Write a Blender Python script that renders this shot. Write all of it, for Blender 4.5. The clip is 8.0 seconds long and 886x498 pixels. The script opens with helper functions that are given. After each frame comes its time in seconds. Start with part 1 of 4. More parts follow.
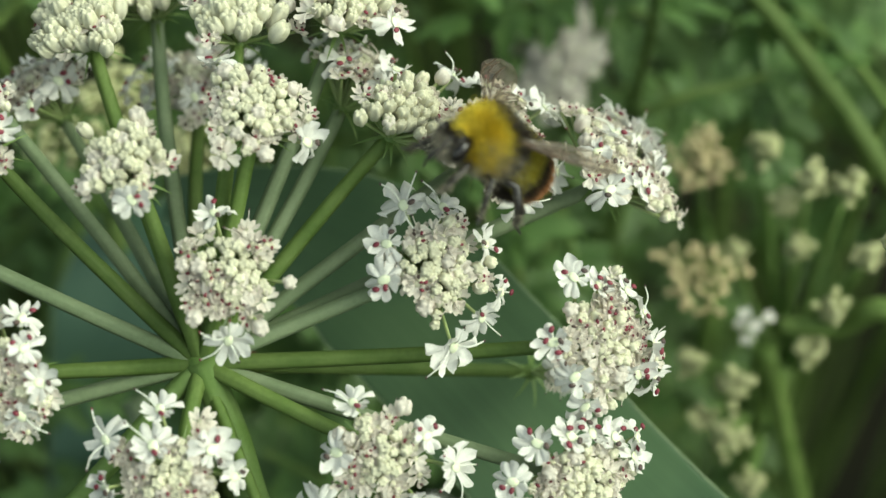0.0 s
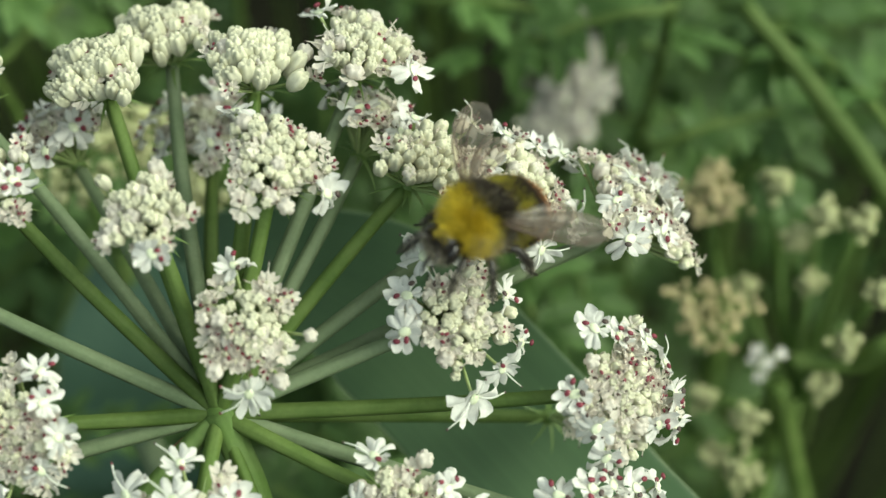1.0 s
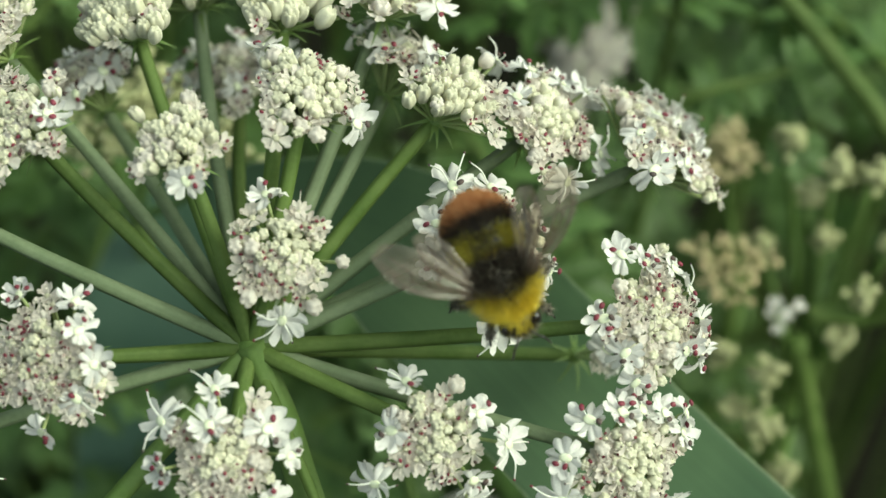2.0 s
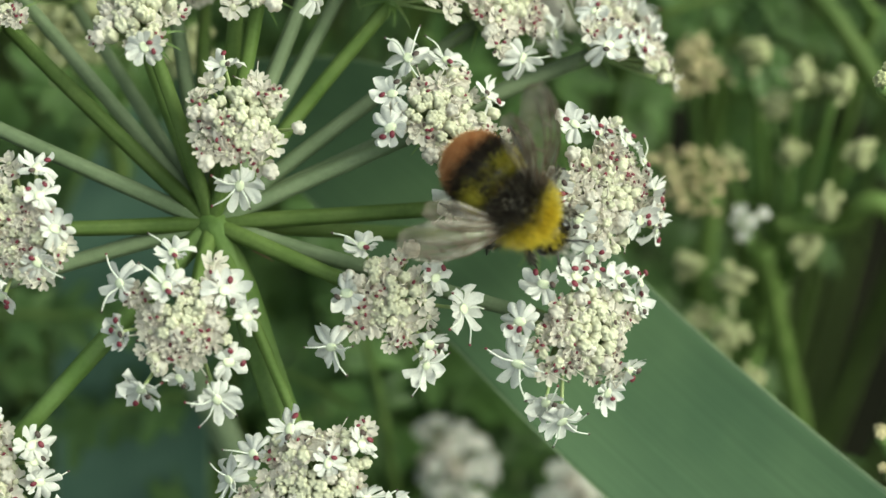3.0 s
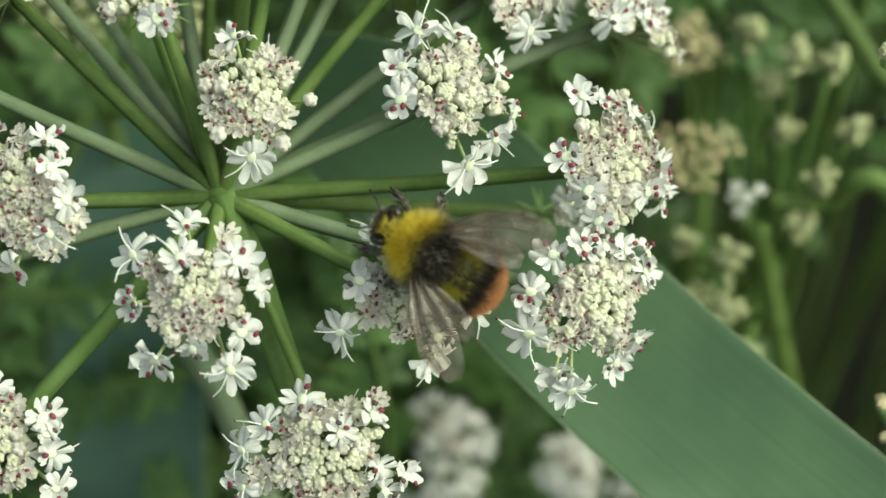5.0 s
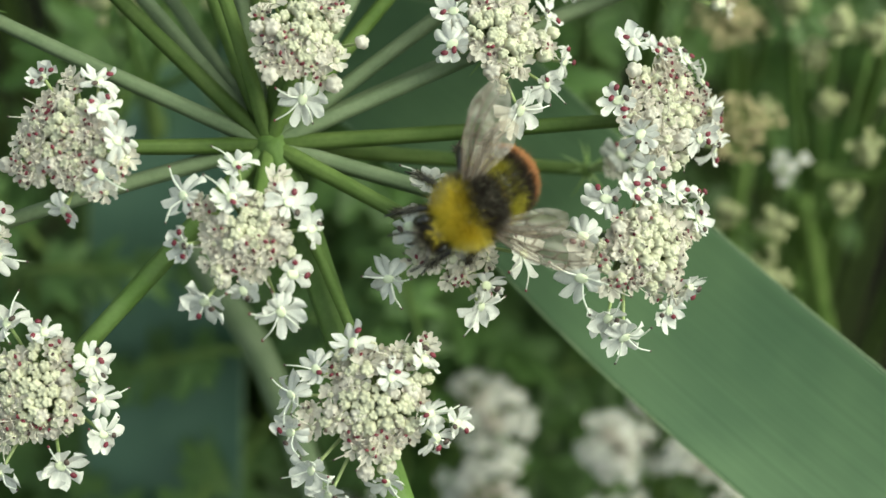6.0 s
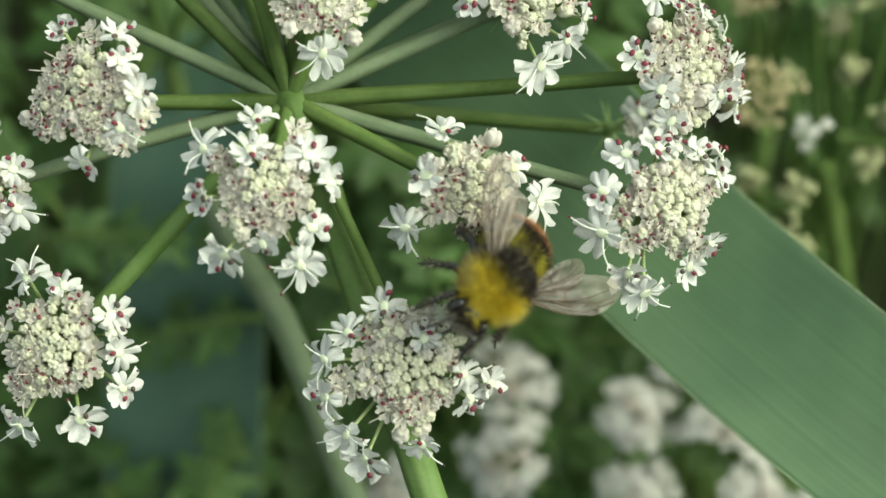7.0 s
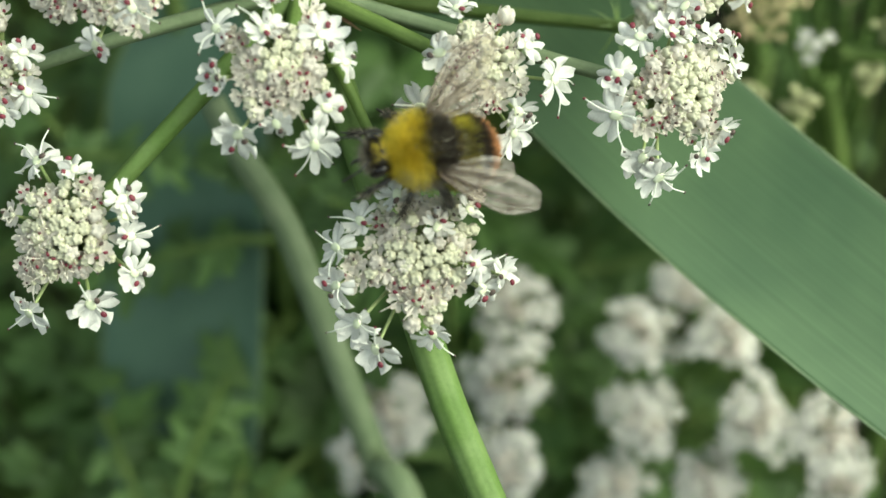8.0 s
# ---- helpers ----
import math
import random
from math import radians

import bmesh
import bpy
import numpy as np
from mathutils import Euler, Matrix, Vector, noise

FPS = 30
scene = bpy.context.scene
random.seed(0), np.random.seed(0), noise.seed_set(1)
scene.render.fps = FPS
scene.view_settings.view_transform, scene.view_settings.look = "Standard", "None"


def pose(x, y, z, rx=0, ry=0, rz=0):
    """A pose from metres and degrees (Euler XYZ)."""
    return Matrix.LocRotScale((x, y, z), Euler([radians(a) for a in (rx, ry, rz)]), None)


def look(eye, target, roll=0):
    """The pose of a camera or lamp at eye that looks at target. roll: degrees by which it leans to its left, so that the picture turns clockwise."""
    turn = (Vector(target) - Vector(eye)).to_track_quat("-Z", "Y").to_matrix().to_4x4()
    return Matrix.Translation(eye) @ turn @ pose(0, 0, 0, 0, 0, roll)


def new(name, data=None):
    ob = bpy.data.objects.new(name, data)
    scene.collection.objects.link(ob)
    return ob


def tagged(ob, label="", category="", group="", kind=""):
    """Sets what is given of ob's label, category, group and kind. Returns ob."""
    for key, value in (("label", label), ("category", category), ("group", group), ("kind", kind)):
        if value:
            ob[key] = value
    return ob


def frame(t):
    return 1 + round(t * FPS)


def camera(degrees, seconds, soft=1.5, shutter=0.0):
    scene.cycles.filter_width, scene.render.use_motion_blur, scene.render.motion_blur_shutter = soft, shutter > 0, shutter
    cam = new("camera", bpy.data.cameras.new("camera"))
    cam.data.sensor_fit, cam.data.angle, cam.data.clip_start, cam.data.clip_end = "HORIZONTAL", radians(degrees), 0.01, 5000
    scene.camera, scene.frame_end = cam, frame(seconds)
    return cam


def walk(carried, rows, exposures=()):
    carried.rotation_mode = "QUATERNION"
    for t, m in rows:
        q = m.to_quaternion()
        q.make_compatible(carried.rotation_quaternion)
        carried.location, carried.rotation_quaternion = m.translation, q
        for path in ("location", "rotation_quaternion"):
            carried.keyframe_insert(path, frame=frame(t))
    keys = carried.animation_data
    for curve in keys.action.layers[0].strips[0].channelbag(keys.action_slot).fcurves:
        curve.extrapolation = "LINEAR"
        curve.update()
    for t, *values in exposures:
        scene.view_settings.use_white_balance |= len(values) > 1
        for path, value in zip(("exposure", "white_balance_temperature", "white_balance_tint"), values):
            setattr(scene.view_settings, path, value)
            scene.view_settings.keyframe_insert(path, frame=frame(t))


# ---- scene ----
cam = camera(30.0, 8.0, soft=1.5, shutter=0.06)
cam.data.dof.use_dof = True
cam.data.dof.focus_distance = 0.1305
cam.data.dof.aperture_fstop = 15.5

PATH = [
    (0.0, pose(0.02158, -0.06834, 0.81422, 34.986, 0.353, 1.167)),
    (0.5, pose(0.01924, -0.06558, 0.81630, 34.456, -0.033, 0.860)),
    (1.0, pose(0.01859, -0.06420, 0.81646, 34.642, -0.083, 0.740)),
    (1.2, pose(0.01630, -0.06526, 0.81531, 34.918, -0.401, 0.408)),
    (2.3, pose(0.01513, -0.07840, 0.80978, 37.650, 0.215, -0.298)),
    (2.5, pose(0.01274, -0.08252, 0.80730, 38.332, -0.455, -0.792)),
    (3.0, pose(0.02008, -0.08582, 0.80500, 38.322, 0.551, 0.041)),
    (3.5, pose(0.02066, -0.08874, 0.80192, 38.860, 0.271, -0.198)),
    (4.0, pose(0.02225, -0.08680, 0.80323, 38.042, 0.531, 0.079)),
    (4.5, pose(0.02129, -0.08747, 0.80370, 38.019, 0.173, -0.463)),
    (5.0, pose(0.01624, -0.08773, 0.80454, 38.119, -0.394, -0.884)),
    (5.2, pose(0.01153, -0.08930, 0.80332, 38.747, -0.846, -1.098)),
    (6.3, pose(0.01337, -0.09407, 0.79787, 40.024, -0.001, -0.378)),
    (6.5, pose(0.01273, -0.09296, 0.79912, 39.405, -0.147, -0.310)),
    (7.0, pose(0.01321, -0.09613, 0.79594, 39.902, 0.360, 0.015)),
    (7.5, pose(0.01447, -0.10143, 0.79073, 40.477, 0.516, 0.115)),
    (8.0, pose(0.00969, -0.10339, 0.78901, 40.331, -0.387, -0.742)),
]
walk(cam, PATH, exposures=[(0.0, 0.69, 6800, -13.0), (3.5, 0.69, 6800, -13.0), (5.0, 0.74, 6800, -13.0), (7.5, 0.80, 6800, -12.0), (8.0, 0.96, 6800, -12.0)])

# ---- sky, sun ----
SUN_ELEVATION, SUN_TURN = radians(47), radians(97)
world = bpy.data.worlds.new("sky")
scene.world = world
world.use_nodes = True
wn = world.node_tree
sky = wn.nodes.new("ShaderNodeTexSky")
sky.sky_type, sky.sun_disc = "NISHITA", False
sky.sun_elevation, sky.sun_rotation = SUN_ELEVATION, SUN_TURN
sky.air_density, sky.dust_density, sky.ozone_density = 1.0, 4.0, 1.0
cloud = wn.nodes.new("ShaderNodeHueSaturation")
cloud.inputs["Saturation"].default_value = 0.45
wn.links.new(sky.outputs["Color"], cloud.inputs["Color"])
wn.links.new(cloud.outputs["Color"], wn.nodes["Background"].inputs["Color"])
wn.nodes["Background"].inputs["Strength"].default_value = 0.15
sun = new("sun", bpy.data.lights.new("sun", "SUN"))
sun.data.energy, sun.data.angle, sun.data.color = 1.35, radians(55), (1.0, 0.97, 0.90)
sun_from = Vector((math.sin(SUN_TURN) * math.cos(SUN_ELEVATION), math.cos(SUN_TURN) * math.cos(SUN_ELEVATION), math.sin(SUN_ELEVATION)))
sun.matrix_world = look(sun_from * 5, (0, 0, 0))


# ---- materials ----
def material(name, colour, colour2, rough=0.6, scale=800.0, fine=4000.0, bump=0.3, thin=0.0, gloss=0.5, random_tint=0.0, depth=0.00005, per_island=False):
    """A surface with two colours mixed by a broad noise, a fine grain and relief; thin: share of light let through."""
    m = bpy.data.materials.new(name)
    m.use_nodes = True
    nt = m.node_tree
    nodes, links = nt.nodes, nt.links
    bsdf, out = nodes["Principled BSDF"], nodes["Material Output"]
    tc = nodes.new("ShaderNodeTexCoord")
    broad = nodes.new("ShaderNodeTexNoise")
    broad.inputs["Scale"].default_value, broad.inputs["Detail"].default_value = scale, 3.0
    grain = nodes.new("ShaderNodeTexNoise")
    grain.inputs["Scale"].default_value, grain.inputs["Detail"].default_value = fine, 4.0
    links.new(tc.outputs["Object"], broad.inputs["Vector"])
    links.new(tc.outputs["Object"], grain.inputs["Vector"])
    mix = nodes.new("ShaderNodeMix")
    mix.data_type = "RGBA"
    mix.inputs["A"].default_value, mix.inputs["B"].default_value = (*colour, 1), (*colour2, 1)
    ramp = nodes.new("ShaderNodeMapRange")
    ramp.inputs["From Min"].default_value, ramp.inputs["From Max"].default_value = 0.35, 0.65
    links.new(broad.outputs["Fac"], ramp.inputs["Value"])
    links.new(ramp.outputs["Result"], mix.inputs["Factor"])
    colour_out = mix.outputs["Result"]
    hsv = nodes.new("ShaderNodeHueSaturation")
    links.new(colour_out, hsv.inputs["Color"])
    gr = nodes.new("ShaderNodeMapRange")
    gr.inputs["To Min"].default_value, gr.inputs["To Max"].default_value = 0.82, 1.16
    links.new(grain.outputs["Fac"], gr.inputs["Value"])
    value = gr.outputs["Result"]
    if random_tint:
        info = nodes.new("ShaderNodeNewGeometry" if per_island else "ShaderNodeObjectInfo")
        rnd = info.outputs["Random Per Island"] if per_island else info.outputs["Random"]
        tint = nodes.new("ShaderNodeMapRange")
        tint.inputs["To Min"].default_value, tint.inputs["To Max"].default_value = 1 - random_tint, 1 + random_tint * 0.6
        links.new(rnd, tint.inputs["Value"])
        mul = nodes.new("ShaderNodeMath")
        mul.operation = "MULTIPLY"
        links.new(value, mul.inputs[0])
        links.new(tint.outputs["Result"], mul.inputs[1])
        value = mul.outputs["Value"]
    links.new(value, hsv.inputs["Value"])
    links.new(hsv.outputs["Color"], bsdf.inputs["Base Color"])
    bsdf.inputs["Roughness"].default_value = rough
    bsdf.inputs["Specular IOR Level"].default_value = gloss
    bp = nodes.new("ShaderNodeBump")
    bp.inputs["Strength"].default_value, bp.inputs["Distance"].default_value = bump, depth
    links.new(grain.outputs["Fac"], bp.inputs["Height"])
    links.new(bp.outputs["Normal"], bsdf.inputs["Normal"])
    if thin:
        tr = nodes.new("ShaderNodeBsdfTranslucent")
        links.new(hsv.outputs["Color"], tr.inputs["Color"])
        ms = nodes.new("ShaderNodeMixShader")
        ms.inputs["Fac"].default_value = thin
        links.new(bsdf.outputs["BSDF"], ms.inputs[1])
        links.new(tr.outputs["BSDF"], ms.inputs[2])
        links.new(ms.outputs["Shader"], out.inputs["Surface"])
    return m


PETAL = material("white petal", (0.67, 0.66, 0.615), (0.74, 0.73, 0.695), 0.55, 900, 6000, 0.15, thin=0.3, gloss=0.25)
DISC = material("pale yellow-green disc", (0.64, 0.68, 0.46), (0.72, 0.75, 0.58), 0.5, 1500, 7000)
FILAMENT = material("white filament", (0.74, 0.76, 0.66), (0.80, 0.80, 0.74), 0.5, 1500, 7000, thin=0.2)
ANTHER = material("dark red anther", (0.125, 0.012, 0.026), (0.18, 0.019, 0.038), 0.55, 1500, 9000)
SPENT = material("spent brown anther", (0.05, 0.035, 0.03), (0.10, 0.06, 0.05), 0.6, 1500, 9000)
BUD = material("cream bud", (0.56, 0.55, 0.39), (0.68, 0.66, 0.52), 0.55, 700, 5000, 0.3, thin=0.15, gloss=0.3, random_tint=0.18)
BLUSH = material("pinkish half-open petal", (0.75, 0.72, 0.64), (0.74, 0.67, 0.60), 0.55, 900, 6000, 0.2, thin=0.4, gloss=0.3, random_tint=0.08)
GREEN_STEM = material("green stalk", (0.092, 0.150, 0.034), (0.138, 0.200, 0.056), 0.62, 300, 2500, 0.4, thin=0.18, gloss=0.22, random_tint=0.3)
GREY_STEM = material("grey-green stalk", (0.165, 0.218, 0.118), (0.215, 0.268, 0.155), 0.62, 300, 2500, 0.4, thin=0.18, gloss=0.22, random_tint=0.2)
PALE_STEM = material("pale green stem", (0.120, 0.200, 0.048), (0.165, 0.245, 0.080), 0.6, 300, 2500, 0.4, thin=0.18, gloss=0.25)
PEDICEL = material("pale green pedicel", (0.26, 0.34, 0.12), (0.34, 0.40, 0.18), 0.5, 500, 3000)
BRACT = material("green bract", (0.13, 0.22, 0.05), (0.20, 0.28, 0.09), 0.5, 500, 3000, thin=0.2)
WITHERED = material("brown withered tip", (0.22, 0.13, 0.07), (0.32, 0.20, 0.11), 0.7, 500, 3000, thin=0.2)
LEAF = material("parsley-like leaf", (0.073, 0.140, 0.034), (0.130, 0.222, 0.063), 0.5, 120, 1200, 0.5, thin=0.4, gloss=0.4, random_tint=0.35, depth=0.0002)
def reed_surface(name, dark, light):
    """Blade with fine veins along it and faint blotches."""
    m = material(name, dark, light, 0.5, 70, 900, 0.3, thin=0.2, gloss=0.4, depth=0.0001)
    nt = m.node_tree
    uvn = nt.nodes.new("ShaderNodeUVMap")
    uvn.uv_map = "along"
    mp = nt.nodes.new("ShaderNodeMapping")
    mp.inputs["Scale"].default_value = (5.0, 42.0, 1.0)
    veins = nt.nodes.new("ShaderNodeTexNoise")
    veins.inputs["Scale"].default_value, veins.inputs["Detail"].default_value = 1.0, 3.0
    nt.links.new(uvn.outputs["UV"], mp.inputs["Vector"])
    nt.links.new(mp.outputs["Vector"], veins.inputs["Vector"])
    bright = nt.nodes.new("ShaderNodeMapRange")
    bright.inputs["From Min"].default_value, bright.inputs["From Max"].default_value = 0.3, 0.7
    bright.inputs["To Min"].default_value, bright.inputs["To Max"].default_value = 0.92, 1.07
    nt.links.new(veins.outputs["Fac"], bright.inputs["Value"])
    hsv = next(n for n in nt.nodes if n.type == "HUE_SAT")
    nt.links.new(bright.outputs["Result"], hsv.inputs["Value"])
    bump = next(n for n in nt.nodes if n.type == "BUMP")
    nt.links.new(veins.outputs["Fac"], bump.inputs["Height"])
    return m


REED = reed_surface("grey-green reed blade", (0.060, 0.114, 0.053), (0.094, 0.160, 0.074))
BLUE_REED = reed_surface("blue-green reed blade", (0.066, 0.128, 0.082), (0.100, 0.172, 0.112))
PALE_EDGE = material("pale leaf edge", (0.13, 0.19, 0.10), (0.17, 0.23, 0.12), 0.5, 300, 2500)
FAR_PETAL = material("off-white far petal", (0.55, 0.53, 0.49), (0.65, 0.63, 0.59), 0.6, 600, 4000, 0.2, thin=0.2, random_tint=0.1)
DULL_PETAL = material("greyish fading petal", (0.40, 0.37, 0.32), (0.50, 0.47, 0.42), 0.6, 600, 4000, 0.2, thin=0.2, random_tint=0.15)
FAR_CORE = material("pinkish cream bud", (0.46, 0.40, 0.33), (0.56, 0.50, 0.43), 0.6, 600, 4000, 0.2, thin=0.1, random_tint=0.25)
FAR_BUD = material("yellow-green far bud", (0.35, 0.37, 0.17), (0.50, 0.49, 0.29), 0.6, 500, 4000, 0.3, random_tint=0.25)
SEED = material("brown seed head", (0.43, 0.36, 0.19), (0.56, 0.48, 0.29), 0.7, 500, 4000, 0.4, random_tint=0.25)
# Soil colour set near black to carry the shade of dense surrounding plants.
SOIL = material("soil and litter with shade in colour", (0.004, 0.0045, 0.003), (0.010, 0.010, 0.006), 1.0, 6, 90, 0.6, gloss=0.03, depth=0.01)


# ---- mesh helpers ----
def link_mesh(name, bm, materials, parent=None, label="", smooth=True):
    me = bpy.data.meshes.new(name)
    bm.normal_update()
    bm.to_mesh(me)
    bm.free()
    for m in materials:
        me.materials.append(m)
    if smooth:
        me.polygons.foreach_set("use_smooth", [True] * len(me.polygons))
    ob = new(name, me)
    if parent:
        ob.parent = parent
    if label:
        tagged(ob, label)
    return ob


def part(name, bm, material_or_list, parent, label="", smooth=True):
    mats = material_or_list if isinstance(material_or_list, (list, tuple)) else [material_or_list]
    return link_mesh(name, bm, mats, parent, label, smooth)


def curve_points(points, steps):
    """Catmull-Rom through the points."""
    p = [Vector(v) for v in points]
    p = [2 * p[0] - p[1], *p, 2 * p[-1] - p[-2]]
    out = []
    for i in range(1, len(p) - 2):
        for k in range(steps):
            t = k / steps
            a, b, c, d = p[i - 1 : i + 3]
            out.append(0.5 * (2 * b + (c - a) * t + (2 * a - 5 * b + 4 * c - d) * t * t + (3 * b - a - 3 * c + d) * t**3))
    return [*out, p[-2]]


def tube(bm, points, radii, sides=8, ridge=0.0, ridges=6, mat=0, cap=True):
    """A tube along the points; radii: one for each point, or first and last."""
    pts = [Vector(v) for v in points]
    if len(radii) == 2 and len(pts) != 2:
        radii = [radii[0] + (radii[1] - radii[0]) * i / (len(pts) - 1) for i in range(len(pts))]
    rings, side = [], None
    for i, p in enumerate(pts):
        ahead = (pts[min(i + 1, len(pts) - 1)] - pts[max(i - 1, 0)]).normalized()
        if side is None:
            side = ahead.orthogonal().normalized()
        side = (side - ahead * side.dot(ahead)).normalized()
        up = ahead.cross(side)
        ring = []
        for k in range(sides):
            a = 2 * math.pi * k / sides
            r = radii[i] * (1 + ridge * math.cos(a * ridges))
            ring.append(bm.verts.new(p + (side * math.cos(a) + up * math.sin(a)) * r))
        rings.append(ring)
    for a, b in zip(rings, rings[1:]):
        for k in range(sides):
            f = bm.faces.new((a[k], a[(k + 1) % sides], b[(k + 1) % sides], b[k]))
            f.material_index = mat
    if cap:
        bm.faces.new(rings[0][::-1]).material_index = mat
        bm.faces.new(rings[-1]).material_index = mat


def lump(bm, centre, size, turn=None, mat=0, sub=2, shape=None):
    """An ellipsoid; shape(v) may move each point of the unit ball."""
    made = bmesh.ops.create_icosphere(bm, subdivisions=sub, radius=1.0)["verts"]
    for v in made:
        c = shape(v.co.copy()) if shape else v.co.copy()
        c = Vector((c.x * size[0], c.y * size[1], c.z * size[2]))
        if turn:
            c = turn @ c
        v.co = c + Vector(centre)
    for f in {f for v in made for f in v.link_faces}:
        f.material_index = mat


def sheet(bm, grid, mat=0):
    rows = [[bm.verts.new(p) for p in row] for row in grid]
    for a, b in zip(rows, rows[1:]):
        for k in range(len(a) - 1):
            bm.faces.new((a[k], a[k + 1], b[k + 1], b[k])).material_index = mat


def facing(normal, spin=0.0):
    """Turn that lays local z along the normal."""
    q = Vector(normal).to_track_quat("Z", "Y")
    return q.to_matrix().to_4x4() @ Matrix.Rotation(spin, 4, "Z")


# ---- florets: shared meshes ----
MM = 0.001


def petal(bm, angle, length, width, notch, lift, curl, mat=0, nu=6, nv=9, frill=0.0, skew=0.0, crumple=0.0):
    """A heart-shaped petal: a narrow foot, two round lobes and a notch between them, folded along its middle."""
    turn = Matrix.Rotation(angle, 3, "Z")
    across = (-1.0, -0.93, -0.76, -0.5, -0.22, -0.06, 0.0, 0.06, 0.22, 0.5, 0.76, 0.93, 1.0) if nv >= 9 else (-1.0, -0.8, -0.45, 0.0, 0.45, 0.8, 1.0)
    grid = []
    for i in range(nu + 1):
        u = i / nu
        wide = width * (0.34 + 0.66 * math.sin(u * math.pi * 0.5) ** 1.15)
        row = []
        for v in across:
            s = abs(v)
            arc = 1 - math.sqrt(max(0.0, 1 - ((s - 0.5) / 0.5) ** 2))
            tip = (0.40 * arc if s > 0.5 else notch * arc) * (1 + skew * v)
            reach = length * u * (1 - tip * u**1.6)
            z = lift * reach + curl * length * u * u - 0.22 * width * (1 - s) ** 2 * math.sin(min(1.0, u * 1.2) * math.pi * 0.5) - 0.10 * width * s**3 * u + frill * width * u * u * v * (0.5 + 0.5 * s)
            z += crumple * length * math.sin(7 * v + 5 * u + 9 * angle) * u
            back = max(0.0, curl) * length * u**3 * 0.55
            row.append(turn @ Vector((0.30 * MM + reach - back, v * wide * 0.5, z)))
        grid.append(row)
    sheet(bm, grid, mat)


def open_floret_mesh(seed, old):
    """old: wide petals and long bare stamens reaching out; young: smaller petals and dark anthers close in."""
    rng = random.Random(seed)
    bm = bmesh.new()
    for k in range(5):
        a = 2 * math.pi * k / 5 + rng.uniform(-0.16, 0.16)
        outer = 0.5 + 0.5 * math.cos(a)
        big = (0.78 if old else 0.66) + (0.48 if old else 0.36) * outer + rng.uniform(-0.10, 0.12)
        lift = rng.uniform(-0.10, 0.25) + (0.45 if old else 0.75) * (1 - outer) * rng.random()
        petal(bm, a, 1.62 * MM * big, 1.72 * MM * big * rng.uniform(0.86, 1.12), rng.uniform(0.12, 0.28) + 0.30 * outer * rng.random(), lift, rng.uniform(-0.65, 0.35), frill=rng.uniform(-0.35, 0.35), skew=rng.uniform(-0.9, 0.9), crumple=rng.uniform(0.05, 0.13))
    lump(bm, (0, 0, 0.10 * MM), (0.50 * MM, 0.44 * MM, 0.14 * MM), mat=1, sub=2, shape=lambda c: c * (1 + 0.12 * math.cos(2 * math.atan2(c.y, c.x))))
    for k in range(5):
        a = 2 * math.pi * (k + 0.5) / 5 + rng.uniform(-0.2, 0.2)
        kind = rng.random()
        if kind < (0.22 if old else 0.40):
            continue
        way = Vector((math.cos(a), math.sin(a), 0))
        if kind < (0.86 if old else 0.50):
            long, rise = rng.uniform(2.0, 3.0) * MM, rng.uniform(0.2, 1.2)
            tip = way * long + Vector((0, 0, rise * MM))
            mid = way * long * 0.5 + Vector((-way.y, way.x, 0)) * rng.uniform(-0.2, 0.2) * MM + Vector((0, 0, (rise * 0.5 + 0.35) * MM))
            tube(bm, curve_points([way * 0.3 * MM, mid, tip], 4), (0.076 * MM, 0.060 * MM), 5, mat=2)
            lump(bm, tip, (0.15 * MM, 0.11 * MM, 0.11 * MM), mat=rng.choice((4, 4, 4, 3)), sub=1)
        else:
            tip = way * rng.uniform(0.60, 1.15) * MM + Vector((0, 0, rng.uniform(0.35, 0.6) * MM))
            tube(bm, [way * 0.3 * MM, tip], (0.08 * MM, 0.07 * MM), 5, mat=2)
            lump(bm, tip, (0.32 * MM, 0.22 * MM, 0.19 * MM), Matrix.Rotation(rng.uniform(0, 6), 3, "Z"), mat=rng.choice((3, 3, 3, 4)), sub=2, shape=lambda c: c * (1 - 0.18 * (abs(c.y) < 0.25)))
    return bm


